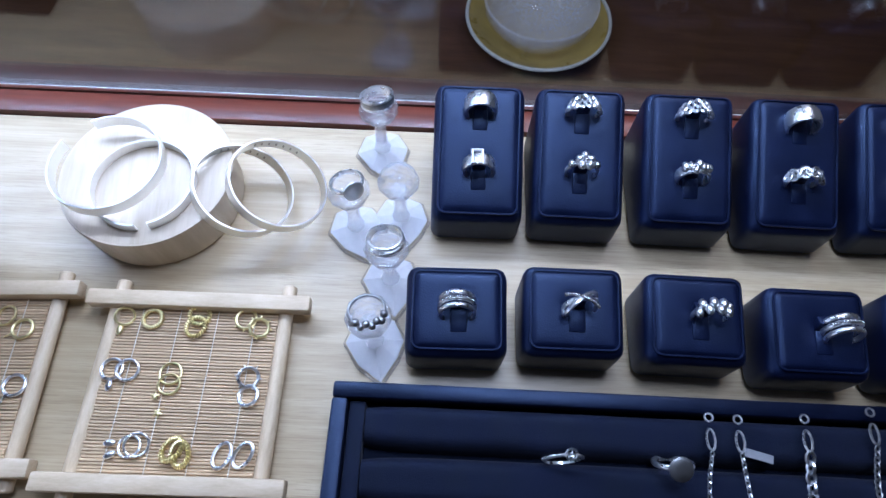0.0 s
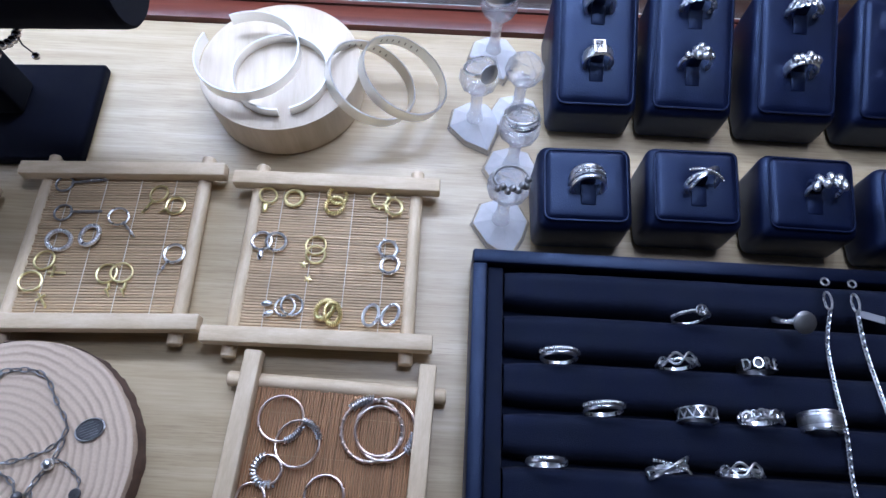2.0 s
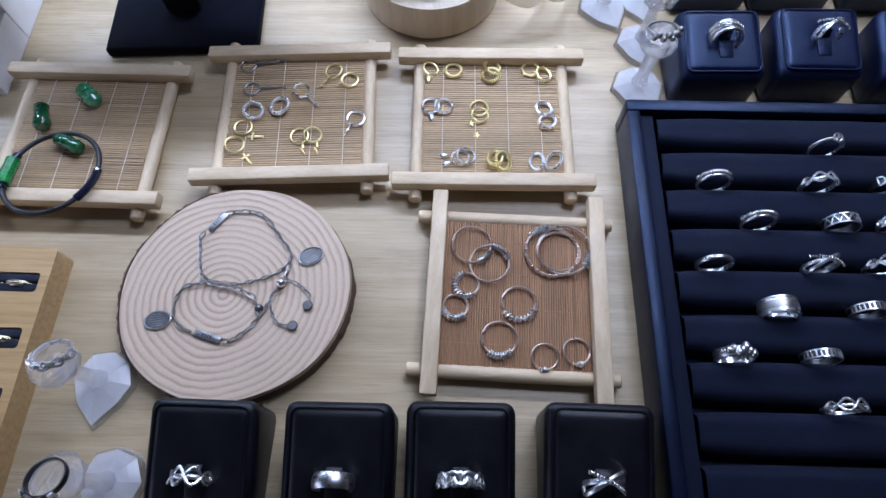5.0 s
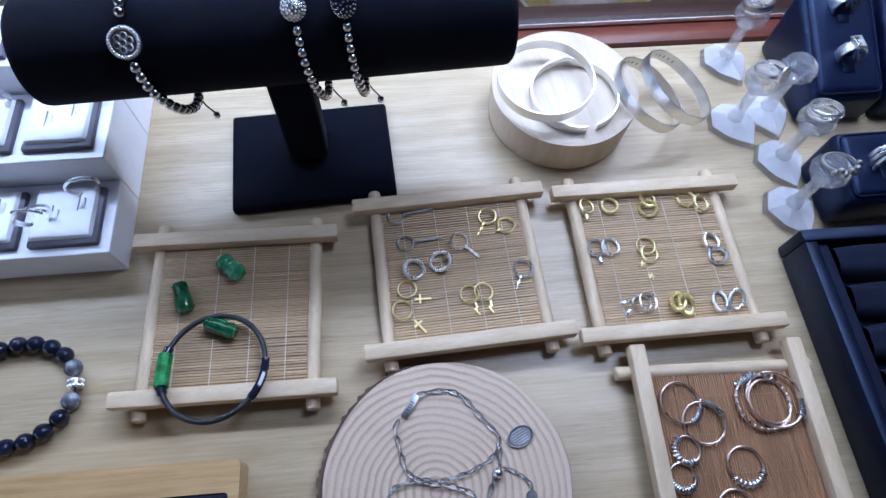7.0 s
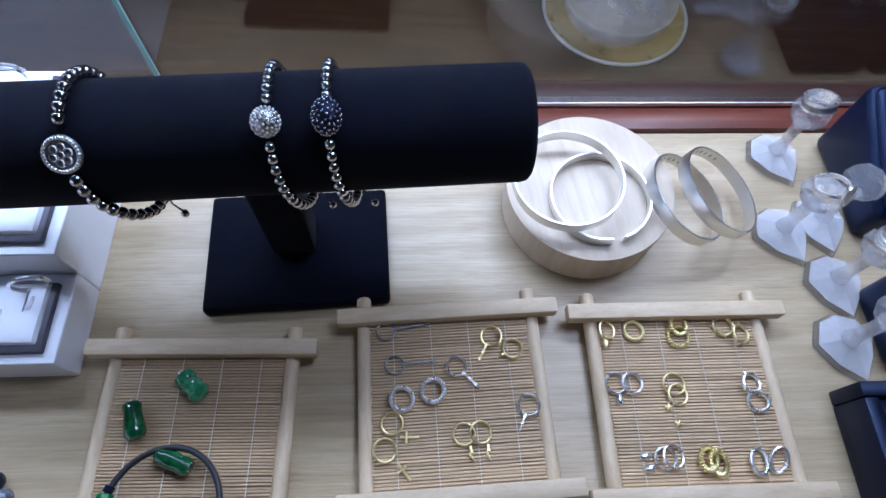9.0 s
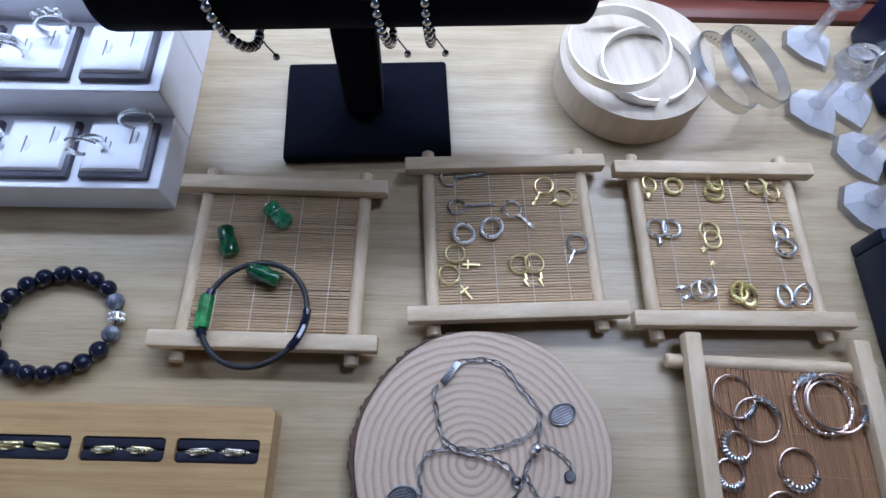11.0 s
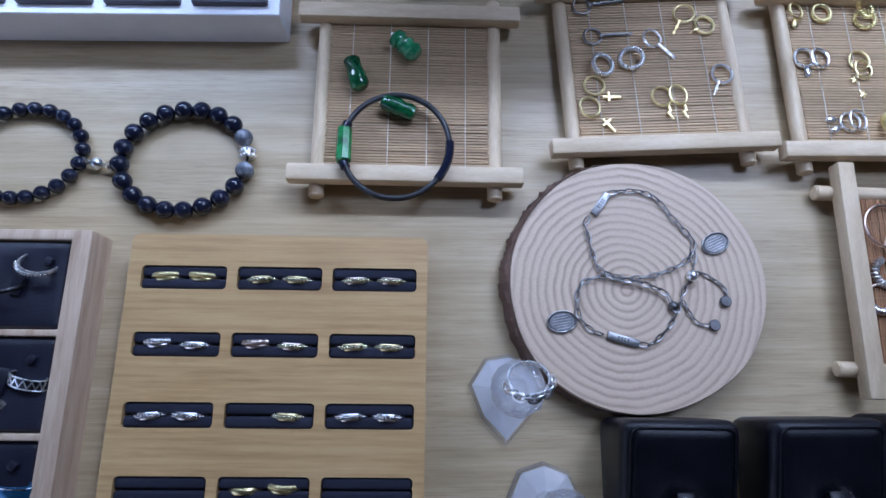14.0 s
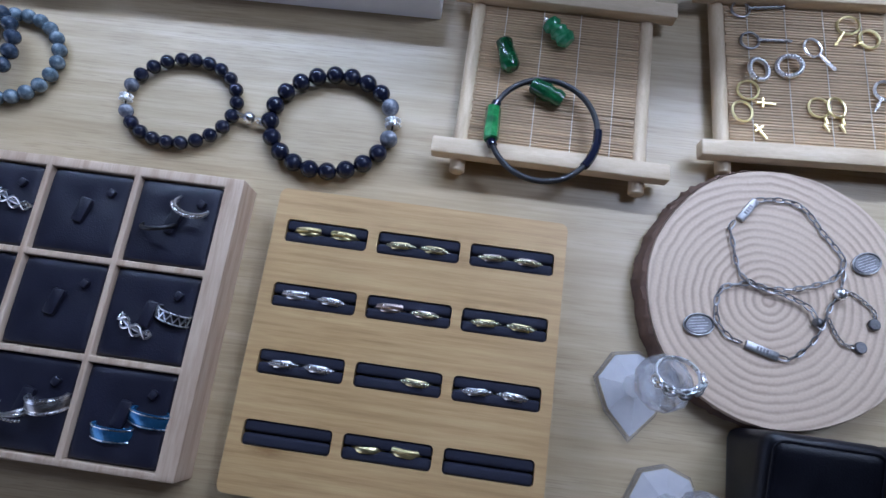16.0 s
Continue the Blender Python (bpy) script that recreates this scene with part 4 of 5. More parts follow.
        for k in range(9):
            a = -72 + 18 * k
            lk = sweep(loop_points(0.0026, 14, 0.0019), 0.0007, 6, True)
            moved(lk, Matrix.Rotation(radians(a), 4, "Y") @ Matrix.Translation((0, 0, r + 0.0004)) @ Matrix.Rotation(radians(28 if k % 2 else -28), 4, "X"))
            part("link", lk, metal, t)
        part("band", lay_band(r - 0.0006, 0.002, 0.0009, 0.0), metal, t)
    elif kind == "word":
        part("band", lay_band(r - 0.0007, 0.0032, 0.0008, 0.0), "dark_silver", t, "blackened inner band")
        for k, char in enumerate("DORE"):
            lm = Matrix.Rotation(radians(-52 + 30 * k), 4, "Y") @ Matrix.Translation((-0.0022, -0.0024, r + 0.0002))
            me = letter(char, 0.0068, 0.0005)
            me.materials.append(M[metal])
            ob = new("letter", me)
            ob.parent, ob.matrix_basis = t, lm
    elif kind == "leaf":
        part("band", lay_band(r, 0.0016, 0.0010, 0.0003), metal, t)
        for k in range(8):
            a = -56 + 16 * k
            lf = ball(0.0021, (0, 0.0012 * (1 if k % 2 else -1), r + 0.0002), 10, 6, scale=(1, 1, 1))
            part("leaf", moved(lf, Matrix.Rotation(radians(a), 4, "Y")), metal, t)
    return t


def beads_on(points, r):
    bm = bmesh.new()
    for p in points:
        ball(r, p, 8, 6, bm)
    return bm


def in_box(made, slot, kind, lean=-22.0, turn=0.0, shift=0.0, label="bright silver ring in a navy ring box", metal="silver"):
    t, fm = made
    m = t.matrix_basis @ fm @ pose(slot[0] + shift, slot[1], 0.0045, lean, 0, turn)
    make_ring(kind, m @ Matrix.Diagonal((1.12, 1.2 if kind in ("buckle", "flower") else 1.65, 1.12, 1)), metal, 0.0088, label, "rings in navy boxes")


for made, (k0, k1), lab in zip(tall_boxes, (("broad", "buckle"), ("braid", "flower"), ("braid", "cluster"), ("broad", "links"), ("plain", "wide")),
                               (("broad polished silver signet ring", "silver buckle ring set with small stones"), ("braided openwork silver ring", "silver flower ring with five petals"),
                                ("heavy braided silver ring", "silver ring of rounded pebble shapes"), ("broad polished silver ring", "silver ring with round coin links"), ("plain silver ring", "wide silver ring"))):
    in_box(made, TALL[0], k0, label=lab[0] + " in navy box", metal="silver")
    in_box(made, TALL[1], k1, label=lab[1] + " in navy box")
for made, k, lab, sx, tn in zip(small_boxes, ("twin", "cross", "leaf", "twin", "plain"), ("triple band silver ring with tiny stones", "crossed silver ring with stone rows", "silver laurel leaf ring", "silver ring of stacked bands", "plain silver ring"), (-0.001, 0.001, 0.004, 0.008, 0.006), (0, 6, 0, 4, 0)):
    in_box(made, (0.001, 0.001), k, turn=tn, shift=sx, label=lab + " in small navy box")
for made, k, lab in zip(front_boxes, ("infinity", "plain", "links", "cross"), ("open crossed silver ring", "polished plain silver ring", "silver heart link ring", "layered polished silver ring")):
    in_box(made, (0, 0), k, label=lab + " in black box")

# rings in the long foam tray: x, y, kind
RT = ((0.135, 0.1085, "emblem", 4), (0.190, 0.1055, "signet", 2), (0.063, 0.0785, "rope", 0), (0.126, 0.0810, "infinity", 3), (0.168, 0.0815, "word", 0), (0.086, 0.0510, "rope", 2),
      (0.134, 0.0525, "pattern", 0), (0.166, 0.0540, "links", 0), (0.198, 0.0555, "wide", 0), (0.057, 0.0245, "thin", 0), (0.117, 0.0260, "cross", 5), (0.153, 0.0275, "infinity", 0),
      (0.089, -0.0010, "wide", 0), (0.138, 0.0005, "ladder", 0), (0.188, 0.0020, "rope", 0), (0.061, -0.0285, "cluster", 0), (0.107, -0.0275, "ladder", 0), (0.114, -0.0535, "infinity", 0), (0.160, -0.0520, "stones", 0))
RTLAB = {"emblem": "rope edged silver ring with round emblem", "signet": "silver signet ring with a flat round top", "rope": "narrow silver ring with beaded rope edge", "infinity": "openwork twisted silver ring", "word": "silver ring of raised block letters",
         "leaf": "textured silver leaf ring", "links": "heavy curb chain silver ring", "wide": "wide silver band with dark etched plate", "thin": "slim plain silver ring", "cross": "crossed silver ring with a stone row",
         "cluster": "silver ring of small hearts", "twin": "silver ring of stacked thin bands", "stones": "silver ring with a row of stones", "pattern": "wide silver band with dark zigzag pattern", "ladder": "narrow silver band of upright dark bars"}
RTI = rt.matrix_basis.inverted()
for x, y, kind, tn in RT:
    # each ring stands in the gap between two foam rolls
    loc = RTI @ Vector((x, y, 0))
    k = round((FIRST - loc.y) / PITCH)
    gap = rt.matrix_basis @ Vector((loc.x, FIRST - PITCH * k, 0))
    make_ring(kind, pose(gap.x, gap.y, 0.0305 if kind == "signet" else 0.0262, 22 if kind == "signet" else -5, 0, 1.7 + tn) @ Matrix.Diagonal((1, 1.0 if kind in ("signet", "emblem") else 1.3, 1, 1)), "silver" if kind != "leaf" else "old_silver", 0.0102, RTLAB[kind] + " in a foam tray", "rings in the foam tray")

lone = thing("hoop_earring", RTI.inverted() @ pose(0.158, -0.1590, 0.0318, 0, 0, 1.7), "beaded silver hoop earring standing in the foam tray", "earring", "earrings on the trays")
part("hoop", sweep(loop_points(0.0068, 30, 0.0088), 0.0007, 8, True), "silver", lone, m=pose(0, 0, 0, -18, 0, 0))
part("bead_edge", beads_on(loop_points(0.0068, 30, 0.0088), 0.0010), "silver", lone, "beaded outside", pose(0, 0, 0, -18, 0, 0))
part("drop", sweep([(-0.0135, 0.001, 0), (-0.0068, 0.0, 0)], 0.0008, 6), "silver", lone)

# ---- chains ----


def smooth_path(points, step):
    """Even points along a soft line through the given ones."""
    pts = [Vector(p) for p in points]
    dense = []
    for i in range(len(pts) - 1):
        a, b = pts[max(0, i - 1)], pts[i]
        c, d = pts[i + 1], pts[min(len(pts) - 1, i + 2)]
        for k in range(12):
            u = k / 12
            dense.append(0.5 * ((2 * b) + (c - a) * u + (2 * a - 5 * b + 4 * c - d) * u * u + (3 * b - a - 3 * c + d) * u ** 3))
    dense.append(pts[-1])
    out, left = [dense[0]], step
    for a, b in zip(dense, dense[1:]):
        length = (b - a).length
        while length >= left and length > 0:
            a = a + (b - a) * (left / length)
            length = (b - a).length
            out.append(a)
            left = step
        left -= length
    return out


def chain(points, link, wire, aspect=0.5):
    """Long oval links along a line, every second one turned on its side."""
    bm = bmesh.new()
    pts = smooth_path(points, link * 0.80)
    for k in range(len(pts) - 1):
        mid, d = (pts[k] + pts[k + 1]) / 2, (pts[k + 1] - pts[k]).normalized()
        own = sweep(loop_points(link / 2, 12, link / 2 * aspect), wire, 5, True)
        q = d.to_track_quat("X", "Z").to_matrix().to_4x4()
        moved(own, Matrix.Translation(mid) @ q @ Matrix.Rotation(radians(70 if k % 2 else 8), 4, "X"))
        join(bm, own)
    return bm


for x, y, x2, y2, dx, metal, size, lab in ((0.210, 0.128, 0.211, -0.10, -0.003, "silver", 0.0026, "fine silver box chain"), (0.225, 0.128, 0.240, -0.10, 0.002, "silver", 0.0027, "silver curb chain with open clasp"),
                                      (0.260, 0.131, 0.262, -0.10, 0.0, "silver", 0.0060, "silver chain of long oval links"), (0.2955, 0.137, 0.286, -0.10, 0.0, "old_silver", 0.0034, "dark silver braided chain")):
    top = Vector((x, y, 0.0325))
    t = thing("chain_bracelet", Matrix.Translation(top), lab + " laid over the foam tray", "bracelet", "chains on the foam tray")
    line = [(0, -0.014, 0)] + [((x2 - x) * f + dx * math.sin(5 * f), (y2 - y) * f, -0.0035 + 0.002 * math.sin(40 * f)) for f in (0.14, 0.24, 0.34, 0.45, 0.56, 0.67, 0.78, 0.9, 1.0)]
    tagged(part("link_chain", chain(line, size, size * 0.17, 0.62), metal, t), kind="stuff")
    part("clasp", sweep(loop_points(0.0021, 18, 0.0052, c=(0, -0.008)), 0.0007, 6, True), metal, t)
    part("end_ring", sweep(loop_points(0.0021, 14, c=(0.0, 0.003), z=0.0005), 0.0006, 6, True), metal, t)
tg = thing("paper_tag", pose(0.236, 0.1145, 0.0270, 0, 0, -12), "small grey paper price tag on the foam tray", "tag")
part("paper", box(-0.0075, 0.0075, -0.0022, 0.0022, 0, 0.0006, 0.0002, 1), "grey_print", tg)

# ---- bracelet on the tree slice ----
Z = 0.0150
mm = lambda pts, z=Z: [(x / 1000, y / 1000, z) for x, y in pts]
sb = thing("charm_bracelet", pose(0, 0, 0), "oxidised silver cable chain bracelet with oval tags", "bracelet")
tagged(part("link_chain", chain(mm(((-235, 46), (-224, 48), (-214, 47), (-207, 42), (-202, 35), (-195, 27), (-190, 20), (-194, 11), (-202, 6), (-216, 1), (-229, 0), (-240, 3), (-244, 11), (-246, 21), (-248, 30), (-243, 34))), 0.0060, 0.00042, 0.38), "old_silver", sb), kind="stuff")
tagged(part("link_chain", chain(mm(((-222, -34), (-216, -34), (-208, -27), (-203, -20), (-200, -13), (-197, -5), (-193, 2), (-191, 8), (-190, 18))), 0.0060, 0.00042, 0.38), "old_silver", sb), kind="stuff")
tagged(part("link_chain", chain(mm(((-237, 1), (-241, 0), (-250, -3), (-253, -10), (-253, -18), (-252, -22), (-246, -28), (-238, -30))), 0.0060, 0.00042, 0.38), "old_silver", sb), kind="stuff")
tagged(part("link_chain", chain(mm(((-238, 2), (-233, -1), (-223, -2), (-213, -5), (-207, -8), (-204, -14), (-202, -18)), 0.0163), 0.0060, 0.00042, 0.38), "old_silver", sb), kind="stuff")
tagged(part("link_chain", chain(mm(((-198, -11), (-194, -19), (-190, -23), (-184, -23))), 0.0034, 0.00036, 0.44), "old_silver", sb), kind="stuff")
tagged(part("link_chain", chain(mm(((-191, 4), (-187, 4), (-180, 0), (-175, -5), (-176, -10))), 0.0034, 0.00036, 0.44), "old_silver", sb), kind="stuff")


def slab_tag(a, b, w, h):
    a, b = Vector((*a, 0)) / 1000, Vector((*b, 0)) / 1000
    c = (a + b) / 2
    ang = math.degrees(math.atan2((b - a).y, (b - a).x))
    return box(-(b - a).length / 2, (b - a).length / 2, -w / 2, w / 2, 0, h, 0.0005, 2), pose(c.x, c.y, 0.0138, 0, 0, ang)


for a, b in (((-243, 34), (-235, 46)), ((-238, -30), (-222, -34))):
    bm, m = slab_tag(a, b, 0.0042, 0.0018)
    bar = part("bar_tag", bm, "old_silver", sb, "stamped silver bar", m)
    for k in range(4):
        part("print_bar", box(-0.003 + 0.0016 * k, -0.002 + 0.0016 * k, -0.0011, 0.0011, 0.0018, 0.0020), "etched", bar)
for cx, cy, a in ((-178.5, 20.5, 27), (-261, -24, 12)):
    pl = part("oval_tag", sweep(loop_points(0.0074, 30, 0.0053), 0.0005, 8, True), "old_silver", sb, "raised oval rim", pose(cx / 1000, cy / 1000, 0.0146, 0, 0, a))
    part("oval_face", moved(lathe([(0.0066, -0.0008), (0.0068, 0.0), (0.0064, 0.0004)], 30), Matrix.Diagonal((1, 0.70, 1, 1))), "etched", pl, "etched dark silver face")
    # fine unreadable lines of print, ragged at both ends
    rnd = random.Random(int(cx))
    for r in range(6):
        y = -0.0034 + 0.00136 * r
        half = 0.0058 * math.sqrt(max(0.05, 1 - (y / 0.0048) ** 2)) * rnd.uniform(0.7, 0.95)
        part("print_bar", box(-half, half * rnd.uniform(0.6, 1.0), y - 0.00014, y + 0.00014, 0.0003, 0.0005), "old_silver", pl)
part("slider_ball", ball(0.0030, (-0.1930, 0.0020, 0.0165), 18, 12), "silver", sb, "polished slider ball")
for x, y in ((-0.1825, -0.0230), (-0.1757, -0.0105)):
    part("end_disc", lathe([(0.0026, 0), (0.0029, 0.0006), (0.0029, 0.0016), (0.0025, 0.0020)], 18, m=pose(x, y, 0.0138)), "etched", sb)
part("leaf_charm", ball(0.0026, (-0.2035, -0.0140, 0.0155), 12, 8), "etched", sb)

# ---- earrings on the trays ----
SEAT = 0.0098


def earring(x, y, r, metal, label, wire=0.0007, tilt=0.0, turn=0.0, stick=None, charm=None, oval=1.0, stones=False, coil=None, knob=None, spikes=0):
    t = thing("hoop_earring", pose(x / 1000, y / 1000, SEAT, 0, 0, 0), label, "earring", "earrings on the trays")
    h = sweep(loop_points(r, 30, r * oval), wire, 8, True)
    m = pose(0, 0, wire + abs(math.sin(radians(tilt))) * r * 0.6, 0, tilt, turn)
    hoop = part("hoop", h, metal, t, m=m)
    if stones:
        part("stone_trim", beads_on(loop_points(r, 26, r * oval), wire * 1.45), metal, hoop, "beaded outside")
    if coil:
        a0, a1, n = coil
        pts = []
        for k in range(n * 10 + 1):
            a, w = radians(a0 + (a1 - a0) * k / (n * 10)), 2 * math.pi * k / 10
            swell = 2.1 if n < 20 else 1.2
            q = r + wire * swell * math.cos(w)
            pts.append((q * math.cos(a), q * oval * math.sin(a), wire * swell * math.sin(w)))
        bm = sweep(pts, wire * 0.80, 5)
        part("coil", bm, "silver" if metal != "gold" else "gold", hoop, "wire coil wrapped round the hoop")
    for k in range(spikes):
        a = 2 * math.pi * k / spikes
        part("spike", sweep([(q * math.cos(a), q * math.sin(a), 0.0002) for q in (r, r + 0.0021)], [0.0009, 0.0003], 5), metal, hoop)
    if knob is not None:
        a = radians(knob)
        part("knob", ball(0.0019, (r * math.cos(a), r * math.sin(a), 0.0006), 14, 10), "silver", hoop, "small polished ball")
        for s in (-14, 14):
            part("collar", ball(0.0013, (r * math.cos(a + radians(s)), r * math.sin(a + radians(s)), 0.0002), 10, 8), metal, hoop)
    if stick:
        dx, dy = stick[0] / 1000, stick[1] / 1000
        length = math.hypot(dx, dy)
        ux, uy = dx / length, dy / length
        p = [(ux * r * 0.9, uy * r * 0.9, 0.0012), (dx * 0.6, dy * 0.6, 0.0012), (dx, dy, 0.0010)]
        part("drop", sweep(p, [0.0006, 0.0007, 0.0003], 6), metal, t, "slender spike drop")
        tagged(part("drop_chain", chain([p[0], p[2]], 0.0026, 0.0004), metal, t), kind="stuff")
    if charm:
        kind, dx, dy, a = charm
        cm = pose(dx / 1000, dy / 1000, 0.0008, 0, 0, a)
        if kind == "cross":
            part("charm", sweep([(-0.0042, 0, 0), (0.0060, 0, 0)], 0.0008, 6), metal, t, m=cm)
            part("charm_arm", sweep([(-0.001, -0.0030, 0.0003), (-0.001, 0.0030, 0.0003)], 0.0008, 6), metal, t, m=cm)
        elif kind == "bolt":
            part("charm", sweep([(-0.004, 0.001, 0), (-0.0005, 0.0004, 0), (-0.0005, -0.0012, 0), (0.0045, 0, 0)], [0.0008, 0.0011, 0.0011, 0.0003], 6), metal, t, m=cm)
        elif kind == "star":
            for k in range(5):
                part("charm_ray", sweep([(0, 0, 0), (0.0024 * math.cos(radians(72 * k)), 0.0024 * math.sin(radians(72 * k)), 0)], [0.0010, 0.0003], 6), metal, t, m=cm)
        else:
            part("charm", ball(0.0019, (0, 0, 0), 10, 8, scale=(1.8, 1, 0.6)), metal, t, m=cm)
    return t


S, G = "old_silver", "gold"
# mixed pairs on the second tray
earring(-245, 165, 0.0052, S, "dark silver hoop earring with long chain drop", stick=(25, 5))
earring(-239, 145, 0.0052, S, "dark silver hoop earring with long chain drop", stick=(24, 3))
earring(-204, 145, 0.0056, "silver", "silver hoop earring with spike drop", stick=(13, -12), tilt=12)
earring(-234, 126, 0.0062, "silver", "thick twisted silver hoop earring", wire=0.0010, stones=True, tilt=16)
earring(-217, 131, 0.0064, "silver", "thick twisted silver hoop earring", wire=0.0010, stones=True, tilt=-14)
earring(-239, 113, 0.0058, G, "gold hoop earring with cross charm", charm=("cross", 9, -7, 2))
earring(-242, 99, 0.0060, G, "gold hoop earring with cross charm", charm=("cross", 10, -10, -48), tilt=10)
earring(-200, 108, 0.0058, G, "gold hoop earring with lightning charm", charm=("bolt", 4, -10, -65))
earring(-191, 109, 0.0058, G, "gold hoop earring with lightning charm", charm=("bolt", 4, -10, -72), tilt=14)
earring(-184, 163, 0.0058, G, "gold hoop earring with twin spike drops", stick=(-7, -14), tilt=-10)
earring(-172, 156, 0.0056, G, "gold hoop earring lying flat on the mat", wire=0.0009, stick=(-9, -6))
earring(-164, 124, 0.0058, "silver", "silver hoop earring with spike drop", wire=0.0009, stick=(-6, -14))
# three rows on the third tray
earring(-116, 168, 0.0052, G, "gold hoop earring with small charm", tilt=22, charm=("drop", -1, -8, 90))
earring(-100, 168, 0.0054, G, "plain gold hoop earring", wire=0.0009, stones=True)
earring(-73, 172, 0.0056, G, "gold hoop earring with openwork edge", tilt=18, coil=(0, 360, 22))
earring(-74, 165, 0.0058, G, "gold hoop earring with openwork edge", tilt=-8, coil=(0, 360, 22))
earring(-46, 172, 0.0058, G, "gold star-edged hoop earring", wire=0.0009, spikes=8)
earring(-37, 167, 0.0054, G, "gold star-edged hoop earring", wire=0.0009, tilt=20, spikes=8)
earring(-114, 137, 0.0058, "silver", "silver hoop earring with crown charm", wire=0.0009, charm=("drop", 1, -9, 90))
earring(-105, 137, 0.0058, "silver", "silver hoop earring with crown charm", wire=0.0009, tilt=10)
earring(-81, 137, 0.0060, G, "gold hoop earring with star charm", charm=("star", -5, -13, 20))
earring(-80, 131, 0.0056, G, "gold hoop earring with star charm", charm=("star", -2, -16, 0), tilt=10)
earring(-37, 138, 0.0054, "silver", "silver hexagonal hoop earring", wire=0.0010, tilt=15, spikes=6)
earring(-35, 128, 0.0054, "silver", "silver hexagonal hoop earring", wire=0.0011, tilt=-10)
earring(-92, 97, 0.0056, "silver", "silver hoop earring with leaf charm", charm=("drop", -11, 1, 10))
earring(-88, 98, 0.0060, "silver", "silver hoop earring with leaf charm", charm=("drop", -13, -6, 30), tilt=15)
earring(-69, 97, 0.0062, G, "ribbed gold oval hoop earring", wire=0.0009, oval=0.72, turn=70, tilt=12, coil=(0, 360, 26))
earring(-64, 95, 0.0062, G, "ribbed gold oval hoop earring", wire=0.0009, oval=0.72, turn=100, tilt=-10, coil=(0, 360, 26))
earring(-42, 96, 0.0068, "silver", "silver oval hoop earring", wire=0.0010, oval=0.62, turn=80, tilt=8)
earring(-31, 97, 0.0068, "silver", "silver oval hoop earring", wire=0.0010, oval=0.62, turn=62, tilt=-8)
# large hoops on the brown mat
earring(-82, 35, 0.0118, "rose", "large warm silver hoop with wire coil", coil=(-70, -15, 9), tilt=4)
earring(-71, 23, 0.0118, "rose", "large warm silver hoop with wire coil", coil=(15, 85, 11), tilt=-5)
earring(-84, 9, 0.0072, "rose", "small warm silver hoop with wire coils", coil=(110, 300, 13), wire=0.0008)
earring(-90, -5, 0.0072, "rose", "small warm silver hoop with wire coils", coil=(190, 320, 11), wire=0.0008)
earring(-53, -1, 0.0100, "rose", "warm silver hoop with wire coils", coil=(215, 345, 9), wire=0.0008)
earring(-64, -23, 0.0100, "rose", "warm silver hoop with wire coils", coil=(235, 320, 9), wire=0.0008)
earring(-38, -32, 0.0074, "rose", "small warm silver hoop with ball", knob=-95)
earring(-20, -28, 0.0074, "rose", "small warm silver hoop with ball", knob=-75)
earring(-33, 33, 0.0160, "rose", "large twisted warm silver hoop", coil=(95, 140, 8), wire=0.0009, stones=True, tilt=2)
earring(-26, 34, 0.0160, "rose", "large twisted warm silver hoop", coil=(-40, 0, 7), wire=0.0009, tilt=-5)
earring(-29, 33, 0.0128, "rose", "plain warm silver hoop inside larger hoops", wire=0.0008, tilt=3)

# ---- jade and cord bracelet on the first tray ----


def jade(x, y, a, material, prof, label):
    t = thing("jade_charm", pose(x / 1000, y / 1000, 0.0142, 0, 0, a), label, "jade charm", "jade charms")
    part("stone", moved(lathe(prof, 10, m=pose(0, 0, 0, 0, 90, 0)), Matrix.Diagonal((1.15, 1.28, 1.1, 1))), material, t)
    part("bail", sweep(loop_points(0.0012, 10, c=(-0.0100, 0)), 0.0004, 5, True), "silver", t)


jade(-348, 131, -42, "jade_pale", [(0.0020, -0.0082), (0.0040, -0.0070), (0.0044, -0.004), (0.0034, -0.0025), (0.0046, 0.0), (0.0038, 0.002), (0.0048, 0.0048), (0.0030, 0.0080)], "carved mottled green jade charm on a bamboo mat")
jade(-375, 112, -70, "jade_dark", [(0.0030, -0.0085), (0.0038, -0.0075), (0.0036, -0.003), (0.0042, 0.002), (0.0044, 0.0065), (0.0032, 0.0085)], "dark green jade tube charm on a bamboo mat")
jade(-350, 92, -22, "jade_dark", [(0.0028, -0.0085), (0.0038, -0.0070), (0.0040, 0.0), (0.0034, 0.003), (0.0040, 0.0055), (0.0030, 0.0085)], "dark green jade charm under a cord bracelet")

cb = thing("cord_bracelet", pose(-0.3500, 0.0670, 0.0195, -7.0, 0, 0), "black rubber cord bracelet with green jade tube", "bracelet")
part("cord", sweep(loop_points(0.0288, 60, 0.0318), 0.0016, 10, True), "cord", cb)
tube = sweep([(0.0290 * math.cos(a), 0.0318 * math.sin(a), 0) for a in (radians(164), radians(165), radians(200), radians(201))], [0.0034, 0.0042, 0.0042, 0.0034], 8)
part("jade_tube", tube, "jade", cb, "polished green jade tube")
for a in (160, 205):
    part("cap", sweep([(0.0290 * math.cos(radians(a + d)), 0.0318 * math.sin(radians(a + d)), 0) for d in (-3, 3)], 0.0027, 10), "obsidian", cb)
part("steel_bar", sweep([(0.0290 * math.cos(radians(a)), 0.0318 * math.sin(radians(a)), 0.0) for a in range(-38, 9, 4)], 0.0024, 8), "obsidian", cb, "dark steel magnetic bar")

# ---- bead bracelets ----


